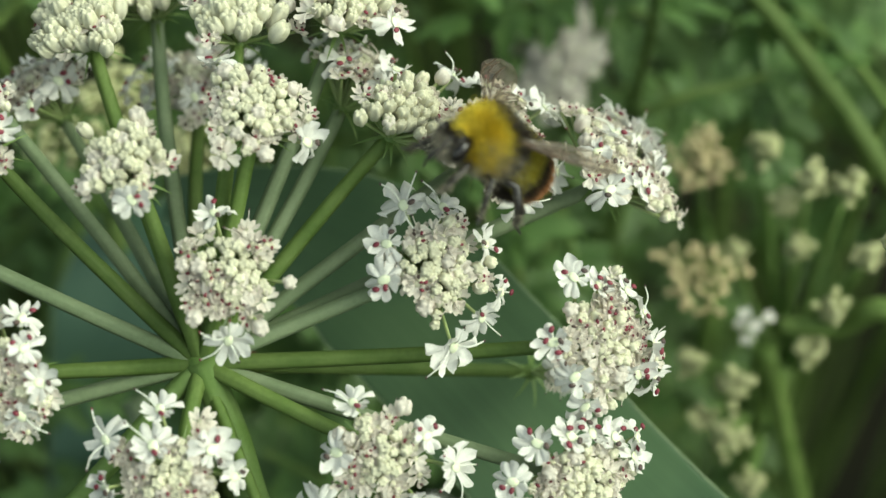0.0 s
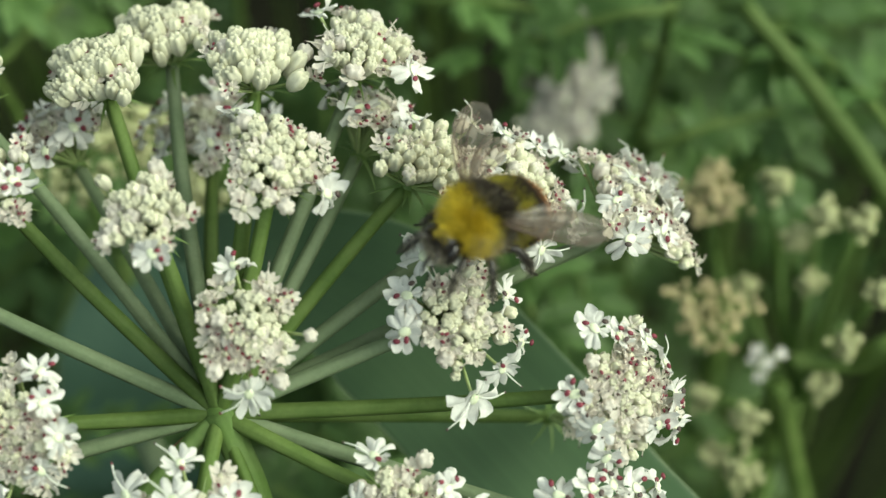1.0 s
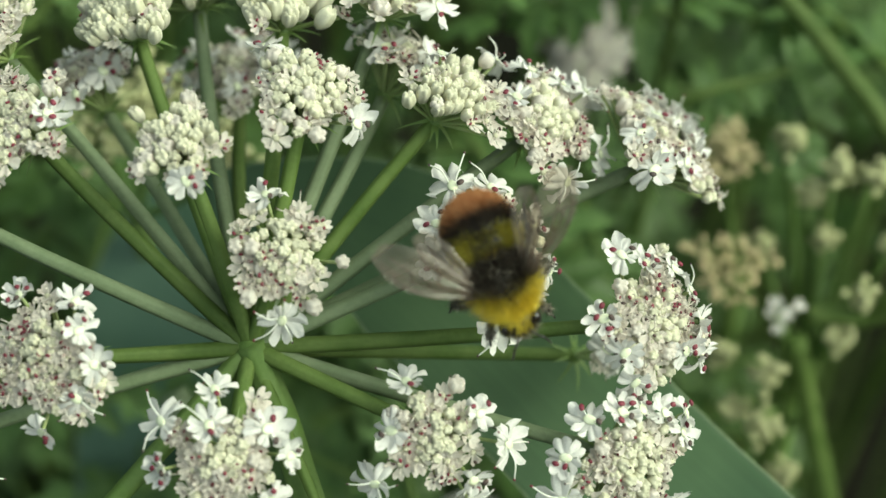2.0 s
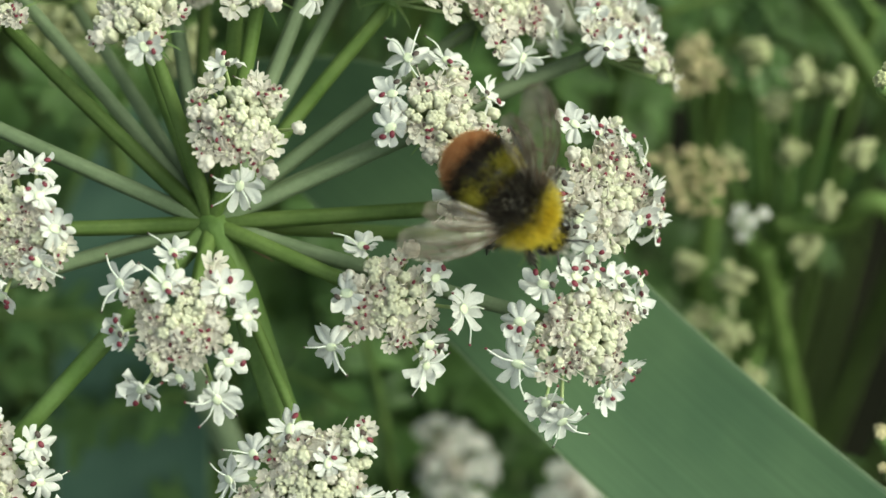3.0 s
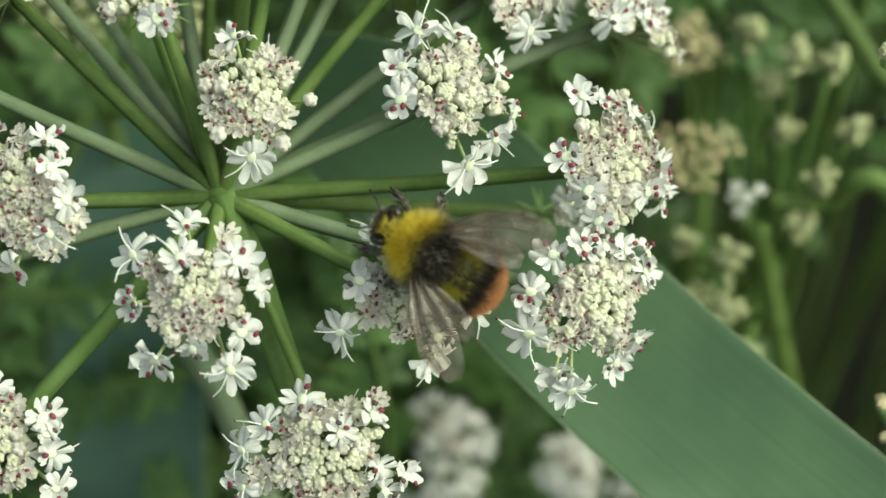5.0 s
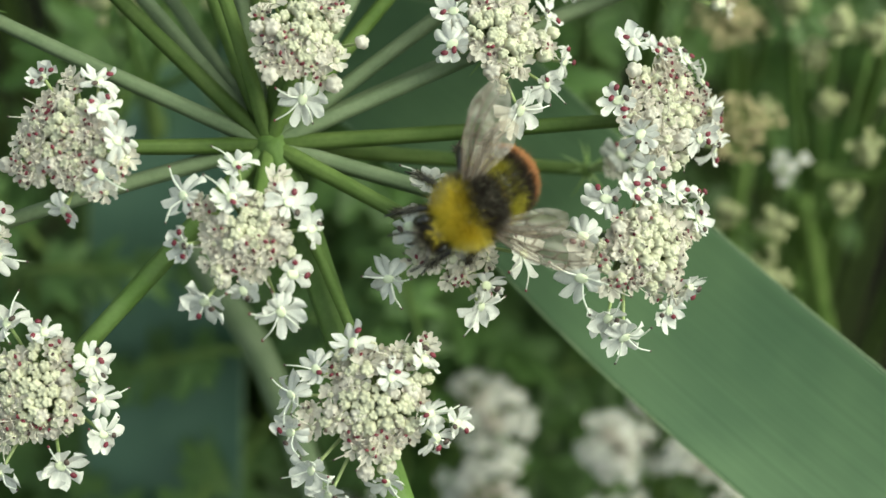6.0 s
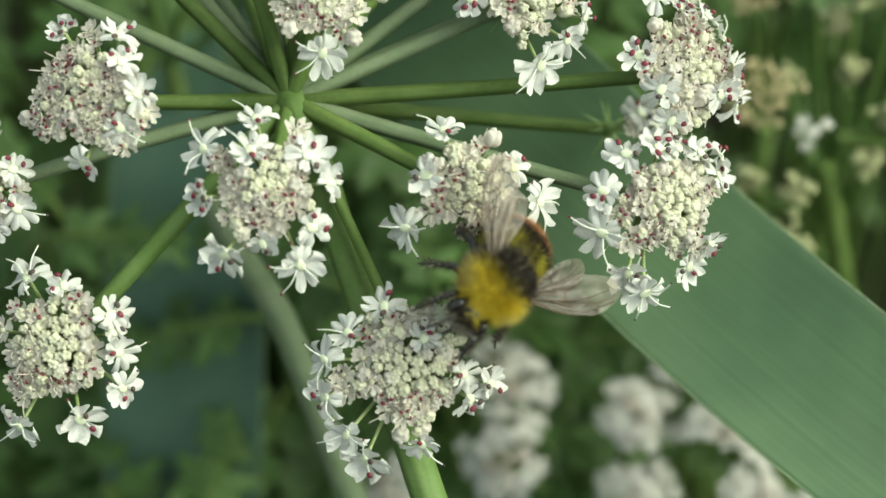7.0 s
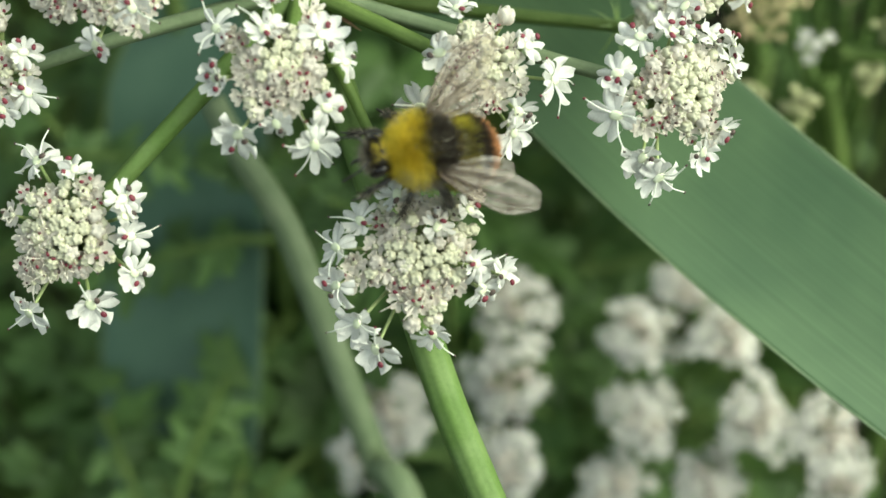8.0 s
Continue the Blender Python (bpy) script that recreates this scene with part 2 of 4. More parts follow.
def half_open_mesh(seed):
    """A floret just opening: five cupped petals with rolled-in tips, and dark anthers between them."""
    rng = random.Random(seed)
    bm = bmesh.new()
    lump(bm, (0, 0, 0.02 * MM), (0.34 * MM, 0.34 * MM, 0.26 * MM), mat=1, sub=1)
    for k in range(5):
        a = 2 * math.pi * k / 5 + rng.uniform(-0.2, 0.2)
        petal(bm, a, rng.uniform(0.8, 1.15) * MM, rng.uniform(0.95, 1.2) * MM, rng.uniform(0.12, 0.3), rng.uniform(0.10, 0.45), rng.uniform(-0.1, 0.45), nu=5, nv=5, frill=rng.uniform(-0.15, 0.15))
    for k in range(5):
        a = 2 * math.pi * (k + 0.5) / 5 + rng.uniform(-0.3, 0.3)
        p = Vector((math.cos(a), math.sin(a), 0)) * rng.uniform(0.40, 0.70) * MM
        bend = rng.random()
        if bend > 0.93:
            tip = p * rng.uniform(2.6, 3.8) + Vector((0, 0, rng.uniform(0.8, 1.6) * MM))
            tube(bm, curve_points([p * 0.4, p * 1.5 + Vector((0, 0, 0.7 * MM)), tip], 3), (0.06 * MM, 0.05 * MM), 5, mat=0)
            lump(bm, tip, (0.14 * MM, 0.10 * MM, 0.10 * MM), mat=3, sub=1)
        if bend < 0.36:
            lump(bm, p + Vector((0, 0, rng.uniform(0.35, 0.6) * MM)), (0.25 * MM, 0.16 * MM, 0.13 * MM), Matrix.Rotation(rng.uniform(0, 3), 3, "Z"), mat=rng.choice((2, 2, 2, 3)), sub=1)
        elif bend < 0.56:
            tube(bm, curve_points([p * 0.4, p * 1.3 + Vector((0, 0, 0.6 * MM)), p * 0.5 + Vector((0, 0, 0.75 * MM))], 3), (0.07 * MM, 0.06 * MM), 5, mat=0)
    return bm


def bud_mesh(seed):
    """A closed bud: five petals folded to the middle, with shallow creases between them, on a green ovary."""
    rng = random.Random(seed)
    deep, tall, lean = rng.uniform(0.18, 0.32), rng.uniform(1.05, 1.4), rng.uniform(0, 6.28)
    fat = [rng.uniform(0.92, 1.10) for k in range(5)]
    bm = bmesh.new()
    rings = []
    for j in range(1, 9):
        th = math.pi * j / 9
        ring = []
        for i in range(20):
            a = 2 * math.pi * i / 20
            lobe = (1 - deep, 0.97, 1.0, 0.97)[i % 4] * (fat[i // 4] + (fat[i // 4 - 1] if i % 4 == 0 else fat[i // 4])) * 0.5
            r = math.sin(th) ** 0.8 * lobe * (1 - 0.30 * max(0.0, th - 1.7))
            z = math.cos(th) * tall - 0.34 * math.exp(-((th / 0.42) ** 2)) - (0.16 if i % 4 == 0 and th < 1.3 else 0.0)
            ring.append(bm.verts.new(Vector((r * math.cos(a) + 0.12 * z * math.cos(lean), r * math.sin(a) + 0.12 * z * math.sin(lean), z)) * 0.5 * MM))
        rings.append(ring)
    top, low = bm.verts.new((0, 0, 0.5 * MM * (tall - 0.62))), bm.verts.new((0, 0, -0.5 * MM * tall))
    for a, c in zip(rings, rings[1:]):
        for i in range(20):
            f = bm.faces.new((a[i], c[i], c[(i + 1) % 20], a[(i + 1) % 20]))
            f.material_index = 1 if c is rings[-1] else 0
    for i in range(20):
        bm.faces.new((top, rings[0][i], rings[0][(i + 1) % 20]))
        bm.faces.new((low, rings[-1][(i + 1) % 20], rings[-1][i])).material_index = 1
    return bm


def as_mesh(name, bm, mats):
    me = bpy.data.meshes.new(name)
    bm.normal_update()
    bm.to_mesh(me)
    bm.free()
    for m in mats:
        me.materials.append(m)
    me.polygons.foreach_set("use_smooth", [True] * len(me.polygons))
    return me


OPEN = [as_mesh("open_floret", open_floret_mesh(s, True), [PETAL, DISC, FILAMENT, ANTHER, SPENT]) for s in range(8)]
YOUNG = [as_mesh("open_floret", open_floret_mesh(s + 20, False), [PETAL, DISC, FILAMENT, ANTHER, SPENT]) for s in range(8)]
HALF = [as_mesh("half_open_floret", half_open_mesh(s), [BLUSH, BUD, ANTHER, SPENT]) for s in range(9)]
BUDS = [as_mesh("flower_bud", bud_mesh(s), [BUD, PEDICEL]) for s in range(5)]
FAT = [as_mesh("swollen_bud", bud_mesh(s + 40), [BLUSH, PEDICEL]) for s in range(3)]


def umbellet(parent, place, normal, radius, seed, opens, fats, bud_share, count, tall):
    """A small umbel: pedicels from one base, a dome of buds, half-open and open florets. Its origin is its base."""
    rng = random.Random(seed)
    n = Vector(normal).normalized()
    m = Matrix.Translation(Vector(place) - n * tall * MM) @ facing(n)
    lobes, phase = rng.choice((3, 4, 5)), rng.uniform(0, 6.28)
    dome = 0.36 if bud_share > 0.88 else 0.24
    bm, stems = bmesh.new(), bmesh.new()
    kept, single = [], []

    def grow(kind, x, y, z, a):
        top = Vector((x, y, z))
        lean = (top - Vector((0, 0, 0.1 * tall * MM))).normalized()
        lean = (lean * 0.7 + Vector((rng.uniform(-0.18, 0.18), rng.uniform(-0.18, 0.18), 0.7))).normalized()
        kept.append((kind, top, lean, a))
        foot = Vector((x * 0.05, y * 0.05, 0))
        line = [foot, Vector((x * 0.55, y * 0.55, z * 0.5)), top - lean * 0.25 * MM]
        if kind is OPEN:
            single.append(line)
        else:
            tube(stems, line, (0.16 * MM, 0.15 * MM), 5, cap=False)

    for x, y in opens:
        q = math.hypot(x, y) / radius
        z = tall - 0.22 * radius * min(1.4, q * q) + rng.uniform(0.25, 0.7)
        grow(OPEN, x * MM, y * MM, z * MM, math.atan2(y, x))
    for x, y in fats:
        grow(FAT, x * MM, y * MM, (tall - 0.15 * radius + 0.5) * MM, math.atan2(y, x))
    for i in range(count):
        q = math.sqrt((i + 0.5) / count)
        a = i * 2.39996 + rng.uniform(-0.15, 0.15)
        reach = 0.85 * radius * q * (1 + 0.27 * q * math.sin(lobes * a + phase)) * (1 + rng.uniform(-0.10, 0.10))
        x, y = reach * math.cos(a), reach * math.sin(a)
        if any(math.hypot(x - u, y - v) < 1.1 for u, v in opens) or (q > 0.6 and rng.random() < 0.14):
            continue
        z = tall - dome * radius * q * q + rng.uniform(-0.25, 0.25)
        outer = q + rng.uniform(-0.1, 0.1)
        if outer > bud_share:
            kind = rng.choices((HALF, BUDS, FAT), (0.66, 0.24, 0.10))[0]
        else:
            kind = rng.choices((BUDS, HALF, FAT), (0.84, 0.11, 0.05))[0]
        grow(kind, x * MM, y * MM, z * MM, a)
    lump(bm, (0, 0, -0.1 * MM), (0.75 * MM, 0.75 * MM, 0.7 * MM), mat=1, sub=2)
    for k in range(9):
        a = 2 * math.pi * k / 9 + rng.uniform(-0.2, 0.2)
        long = rng.uniform(2.0, 3.2) * MM
        way, side = Vector((math.cos(a), math.sin(a), 0)), Vector((-math.sin(a), math.cos(a), 0))
        droop = rng.uniform(-0.2, 0.5)
        grid = []
        for i in range(5):
            u = i / 4
            c = way * (0.4 * MM + long * u) + Vector((0, 0, (droop * u - 0.3 * u * u) * long))
            w = 0.22 * MM * (1 - u * 0.95)
            grid.append([c - side * w, c + side * w + Vector((0, 0, 0.05 * MM))])
        sheet(bm, grid, 1)
    head = part("umbellet", bm, [PEDICEL, BRACT], parent)
    head.matrix_basis = m
    tagged(part("pedicel_mass", stems, PEDICEL, head), kind="stuff")
    for line in single:
        bm = bmesh.new()
        tube(bm, curve_points(line, 3), (0.17 * MM, 0.14 * MM), 6, cap=False)
        part("pedicel", bm, PEDICEL, head)
    names = {id(OPEN): "open_floret", id(HALF): "half_open_floret", id(BUDS): "flower_bud", id(FAT): "swollen_bud"}
    for kind, top, lean, a in kept:
        within = kind is OPEN and math.hypot(top.x, top.y) < 1.22 * radius * MM
        ob = new(names[id(kind)], rng.choice(YOUNG if within else kind))
        ob.parent = head
        size = rng.uniform(0.84, 1.06)
        if kind is BUDS:
            size = rng.uniform(0.86, 1.22) * (1.28 if bud_share > 0.88 else 1.08 if bud_share > 0.8 else 0.96)
        elif kind is HALF:
            size = rng.uniform(0.72, 1.0)
        elif kind is FAT:
            size = rng.uniform(1.15, 1.45)
        turn = facing(lean) @ Matrix.Rotation(rng.uniform(0, 6.28), 4, "Z")
        if kind is OPEN:
            out = Vector((math.cos(a), math.sin(a), 0))
            lean = (lean + out * 0.25).normalized()
            x = (out - lean * out.dot(lean)).normalized()
            y = lean.cross(x)
            turn = Matrix((x, y, lean)).transposed().to_4x4() @ Matrix.Rotation(rng.uniform(-0.4, 0.4), 4, "Z")
        slim = rng.uniform(1.25, 1.6) if kind is BUDS and bud_share > 0.78 else 1.0
        ob.matrix_basis = Matrix.Translation(top) @ turn @ Matrix.Diagonal((size, size, size * slim, 1))
    return head


# ---- ground ----
def build_ground():
    bm = bmesh.new()
    steps = [-300, -80, -20, -5, -1.5, -0.7, -0.3, 0, 0.3, 0.7, 1.5, 5, 20, 80, 300]
    grid = []
    for y in steps:
        grid.append([Vector((x, y, 0.02 * noise.noise(Vector((x * 3, y * 3, 0))) if max(abs(x), abs(y)) < 6 else 0)) for x in steps])
    sheet(bm, grid)
    bmesh.ops.reverse_faces(bm, faces=bm.faces) if bm.faces[:][0].normal.z < 0 else None
    # The plants' shade on this sheet is in its colour.
    tagged(link_mesh("ground", bm, [SOIL]), "soil under dense waterside plants, coloured dark for their shade", "ground", kind="structure")


build_ground()

# ---- the umbel that the bee visits ----
HUB = Vector((0, 0, 0.700))
AXIS = Vector((0.03, -0.55, 0.83)).normalized()
umbel = new("flower_umbel")
umbel.matrix_basis = pose(0.05, -0.07, 0)
tagged(umbel, "white umbel flower head on a ribbed green stem", "flower")
TO_UMBEL = Vector(umbel.matrix_basis.translation)


def ray_stalk(foot, thick, seed, surface):
    """One ray from the hub to an umbellet's foot; its origin is the hub."""
    rng = random.Random(seed)
    d = Vector(foot) - HUB
    sag = AXIS * d.length * rng.uniform(-0.02, 0.07) + Vector((rng.uniform(-1, 1), rng.uniform(-1, 1), 0)) * 0.02 * d.length
    pts = curve_points([Vector((0, 0, 0)) - d.normalized() * 0.0006, d * 0.35 + sag * 0.7, d * 0.7 + sag * 0.8, d], 6)
    bm = bmesh.new()
    tube(bm, pts, (thick * MM * 1.12, thick * MM * 0.9), 18, ridge=0.06, ridges=6)
    ob = part("ray", bm, surface, umbel)
    ob.matrix_basis = Matrix.Translation(HUB - TO_UMBEL)
    return ob


HEADS = {}


def head(key, place, radius, out, bud_share, opens, fats=(), count=84, thick=0.61, tall=4.5, face=None):
    """One umbellet with its ray. opens: where its open florets stand on its face, in millimetres."""
    count = int(count * (radius / 4.5) ** 2 * (0.8 if bud_share > 0.8 else 1.0))
    p = Vector(place)
    d = (p - HUB).normalized()
    n = Vector(face).normalized() if face else (d * out + AXIS * (1.05 - out)).normalized()
    seed = sum(ord(c) for c in key) * 7
    h = umbellet(umbel, p - TO_UMBEL, n, radius, seed, opens, fats, bud_share, count, tall)
    r = ray_stalk(p - n * tall * MM, thick * {"E": 0.75, "J": 1.25, "H": 1.15}.get(key, 1.0), seed, PALE_STEM if key == "J" else GREY_STEM if key in ("X1", "X2", "V", "Q", "A3", "A4", "T", "H4", "H", "G", "Rl") else GREEN_STEM)
    HEADS[key] = (h, r)


head("A1", (-0.0106, 0.0232, 0.7163), 4.5, 0.56, 0.95, [], tall=4.0)
head("A2", (0.0027, 0.0234, 0.7173), 4.3, 0.56, 0.95, [], [(-3.6, -1.6)], tall=4.0)
head("A3", (0.0116, 0.0251, 0.7169), 4.5, 0.58, 0.80, [(4.6, 1.4), (-4.4, -1.2)], [(2.4, -2.6)], tall=4.0)
head("A4", (-0.0058, 0.0290, 0.7144), 4.5, 0.58, 0.90, [], tall=4.0)
head("L", (0.0048, 0.0134, 0.7168), 4.5, 0.42, 0.75, [(1.1, 5.1), (0.7, -5.0)], [(-2.7, -3.9), (-2.9, -1.1)])
head("K", (-0.0048, 0.0082, 0.7165), 3.8, 0.35, 0.85, [(1.9, -3.1)], [(-0.4, -0.8), (-1.8, -3.2)])
head("C", (0.0032, 0.0016, 0.7109), 4.0, 0.15, 0.70, [(-0.6, 4.6), (-0.5, -5.1)], [(4.6, -1.3), (-2.8, -3.2), (2.0, -4.5), (-3.4, 0.8)])
head("G", (0.0195, 0.0041, 0.7087), 4.3, 0.25, 0.70, [(-0.6, 5.4), (2.2, 3.9), (-3.2, 3.3), (-4.7, 0.9), (3.3, -4.0), (-2.1, -6.1), (1.0, -5.1), (3.8, -0.1)])
head("N", (0.0168, 0.0156, 0.7140), 4.1, 0.50, 0.85, [(3.2, 1.5), (4.9, -3.7)], [(3.9, -2.4), (-2.4, 1.7)])
head("H4", (0.0242, 0.0153, 0.7110), 4.5, 0.45, 0.75, [(-4.3, -3.6), (0.3, -5.7), (5.2, -2.8), (-0.1, 3.1), (3.4, 2.6), (4.2, -0.4)])
head("H", (0.0348, 0.0166, 0.7069), 6.1, 0.45, 0.15, [(1.6, 1.4), (-1.2, -2.2), (2.2, -4.6), (4.6, -0.6), (-3.4, 0.6), (4.4, -4.8), (3.0, -2.4), (-4.4, 4.2), (-2.6, 2.6), (5.8, -2.8), (0.6, -1.0), (-1.0, 4.6), (5.9, -6.0)], face=(0.60, 0.20, 0.72))
head("Ru", (0.0328, -0.0003, 0.7043), 5.2, 0.40, 0.42, [(0.8, 6.0), (2.1, 4.1), (0.2, -3.2), (3.9, 2.2), (-3.9, 3.4), (-4.3, 0.3), (-4.8, -2.3), (4.1, -0.2), (3.2, -2.6), (1.5, -4.9)], [(-1.2, -2.2), (-1.3, 4.5)])
head("Rl", (0.0308, -0.0099, 0.6987), 5.0, 0.35, 0.48, [(-1.9, 4.9), (0.6, 4.2), (3.9, 2.2), (-4.9, 3.2), (-6.6, 0.4), (-5.7, -3.6), (-5.2, -5.6), (1.7, -4.8), (-0.7, -5.5), (4.9, -0.2), (2.4, 3.4), (5.9, 0.9)], [(1.8, -2.0), (-2.2, 2.6)])
head("F", (0.0149, -0.0094, 0.7022), 4.0, 0.10, 0.60, [(-1.4, 4.3), (-3.2, 0.9), (-5.0, -3.0), (5.6, -1.7), (3.8, 1.0), (2.5, -4.0), (2.0, -5.6)])
head("D", (-0.0008, -0.0119, 0.7030), 4.4, 0.08, 0.40, [(-0.7, 5.1), (-1.1, 2.5), (3.2, 2.1), (-4.9, -0.8), (-3.4, -5.2), (-0.5, -4.5), (3.3, -3.4), (2.3, -6.2), (4.9, -0.0), (-4.8, 2.9)])
head("I", (-0.0148, -0.0052, 0.7064), 5.0, 0.22, 0.50, [(1.1, 4.8), (-3.4, 4.1), (2.2, 2.8), (4.1, 0.6), (3.3, -2.2), (1.0, -5.5)])
head("P", (-0.0181, 0.0113, 0.7152), 4.6, 0.40, 0.65, [(2.3, 2.6)])
head("Q", (-0.0156, 0.0230, 0.7079), 4.2, 0.55, 0.30, [(-0.1, 3.2), (-1.5, -0.4), (0.8, -1.7), (2.8, 2.3), (4.3, -0.8), (-3.4, 2.2), (3.4, -3.0)])
head("S", (-0.0027, 0.0254, 0.7062), 4.8, 0.45, 0.30, [(1.9, -0.6), (-1.5, -3.6), (-5.6, 0.4), (-4.4, -2.6), (0.2, 3.2), (-2.6, 1.4), (4.2, 1.6), (3.4, -3.2), (5.4, -1.0)])
head("T", (0.0126, 0.0225, 0.7112), 4.2, 0.70, 0.50, [(1.9, -0.3), (-1.8, -0.6), (3.6, 1.8), (-3.4, 1.6), (0.3, 2.8)])
head("E", (0.0092, -0.0207, 0.6929), 5.6, 0.10, 0.60, [(-1.7, 4.6), (-4.7, 2.9), (-6.8, 1.1), (-7.1, -1.8), (3.7, 2.9), (5.8, -2.4), (3.7, -1.3), (-0.1, -6.4), (-5.8, -4.9), (-4.6, -7.0), (4.0, -3.3), (1.0, 1.8)])
head("J", (-0.0182, -0.0195, 0.6925), 4.6, 0.18, 0.65, [(-2.6, 5.2), (0.6, 4.9), (4.5, 3.0), (5.4, 0.2), (5.9, -2.6), (2.8, -5.4), (-2.1, -6.6), (4.8, 1.7)])
head("X1", (-0.0258, 0.0066, 0.7115), 4.8, 0.40, 0.50, [])
head("X2", (-0.0223, 0.0211, 0.7156), 4.6, 0.50, 0.50, [])
head("Rb", (0.0296, 0.0026, 0.6947), 1.7, 0.40, 0.20, [(-0.1, 0.8), (0.5, -1.0)])
head("V", (-0.0254, -0.0088, 0.6995), 4.8, 0.30, 0.40, [(5.0, -0.1), (3.7, 2.7), (3.5, -2.0)])


def build_main_stem():
    bm = bmesh.new()
    pts = curve_points([v - TO_UMBEL for v in (Vector((0, 0, 0.7005)), Vector((0.0024, -0.0039, 0.696)), Vector((0.0043, -0.0087, 0.6923)), Vector((0.0092, -0.0205, 0.684)), Vector((0.0121, -0.028, 0.68)), Vector((0.0152, -0.0344, 0.6759)), Vector((0.0214, -0.0463, 0.6656)), Vector((0.0306, -0.0636, 0.6439)), Vector((0.045, -0.08, 0.4)), Vector((0.05, -0.07, 0)))], 8)
    tube(bm, pts, [0.00122 + 0.00016 * min(1.0, i / 24) for i in range(len(pts))], 24, ridge=0.05, ridges=8)
    part("stem", bm, PALE_STEM, umbel)
    bm = bmesh.new()
    lump(bm, HUB - TO_UMBEL, (1.25 * MM, 1.25 * MM, 1.2 * MM), sub=3)
    part("hub", bm, PALE_STEM, umbel)
    # withered bracts under the hub
    rng = random.Random(21)
    for a, long in ((-0.55, 5.2), (-1.25, 4.4), (-2.4, 4.8), (0.5, 4.0), (2.6, 3.6)):
        way = Vector((math.cos(a), math.sin(a) * 0.8, -0.35 + 0.25 * rng.random())).normalized()
        side = way.cross(AXIS).normalized()
        grid = []
        for i in range(9):
            u = i / 8
            c = HUB - TO_UMBEL - AXIS * 0.9 * MM + way * (0.6 + long * u) * MM - AXIS * (0.9 * u * u) * MM
            w = (0.34 * (1 - u) ** 0.7 + 0.02) * MM
            grid.append([c - side * w, c - AXIS * 0.12 * MM * (1 - u), c + side * w])
        bm = bmesh.new()
        sheet(bm, grid[:6])
        sheet(bm, grid[5:], 1)
        bmesh.ops.remove_doubles(bm, verts=bm.verts, dist=0.00001)
        part("bract", bm, [BRACT, WITHERED], umbel, "narrow green bract with a brown tip")


build_main_stem()


# ---- second stalk beside the umbel ----
def stalk(name, points, r0, r1, label, mat=None):
    bm = bmesh.new()
    base = Vector(points[-1])
    pts = curve_points([Vector(p) - base for p in points], 8)
    tube(bm, pts, (r0, r1), 18, ridge=0.05, ridges=6)
    ob = link_mesh(name, bm, [mat or GREEN_STEM])
    ob.matrix_basis = Matrix.Translation(base)
    return tagged(ob, label, "plant stalk")


stalk("plant_stalk", [(-0.01, 0.0089, 0.6786), (-0.0073, 0.0049, 0.6755), (-0.0033, 0.0007, 0.6704), (0.0008, -0.0057, 0.6609), (0.0049, -0.012, 0.6495), (0.0114, -0.0199, 0.6297), (0.030, -0.005, 0.40), (0.035, 0.0, 0)], 0.0013, 0.0017, "pale green stalk rising behind the white umbel", GREY_STEM)


# ---- reed blades ----
def reed(points, width, label, lean, surface):
    base = Vector(points[-1])
    bm = bmesh.new()
    pts = curve_points([Vector(p) - base for p in points], 10)
    grid = []
    lean = Vector(lean)
    for i, p in enumerate(pts):
        u = i / (len(pts) - 1)
        ahead = (pts[min(i + 1, len(pts) - 1)] - pts[max(i - 1, 0)]).normalized()
        side = ahead.cross(lean).normalized()
        up = side.cross(ahead)
        w = width * 0.5 * min(1.0, 0.25 + 3.5 * u)
        grid.append([p + side * w * v + up * (0.08 * w * v * v + 0.00003 * math.cos(v * 60)) for v in [k / 20 - 1 for k in range(41)]])
    sheet(bm, grid)
    uv = bm.loops.layers.uv.new("along")
    spot = {}
    for i, row in enumerate(grid):
        for k in range(len(row)):
            spot[i * len(row) + k] = (i / len(grid), k / (len(row) - 1))
    bm.verts.index_update()
    for f in bm.faces:
        for loop in f.loops:
            loop[uv].uv = spot[loop.vert.index]
    ob = part("blade", bm, surface, None)
    solid = ob.modifiers.new("thickness", "SOLIDIFY")
    solid.thickness = 0.0003
    top = new("reed_leaf")
    top.matrix_basis = Matrix.Translation(base)
    ob.parent = top
    bm = bmesh.new()
    tube(bm, [p + Vector(lean) * -0.0006 for p in pts], (0.0004, 0.0008), 8)
    part("midrib", bm, surface, top)
    for k in (0, -1):
        bm = bmesh.new()
        tube(bm, [row[k] for row in grid], (0.00009, 0.00012), 6)
        part("margin", bm, PALE_EDGE, top, "pale thickened leaf edge")
    tagged(top, label, "reed leaf")


reed([(-0.0072, 0.0246, 0.6891), (0.0017, 0.0212, 0.691), (0.0121, 0.016, 0.6915), (0.0228, 0.0061, 0.6883), (0.0335, -0.0043, 0.6838), (0.0468, -0.0155, 0.6788), (0.0633, -0.0273, 0.6723), (0.0960, -0.0510, 0.6590), (0.140, -0.082, 0.60), (0.17, -0.09, 0.3), (0.18, -0.09, 0.0)], 0.0160, "broad grey-green reed leaf arching behind the umbel", (0, -0.62, 0.79), REED)
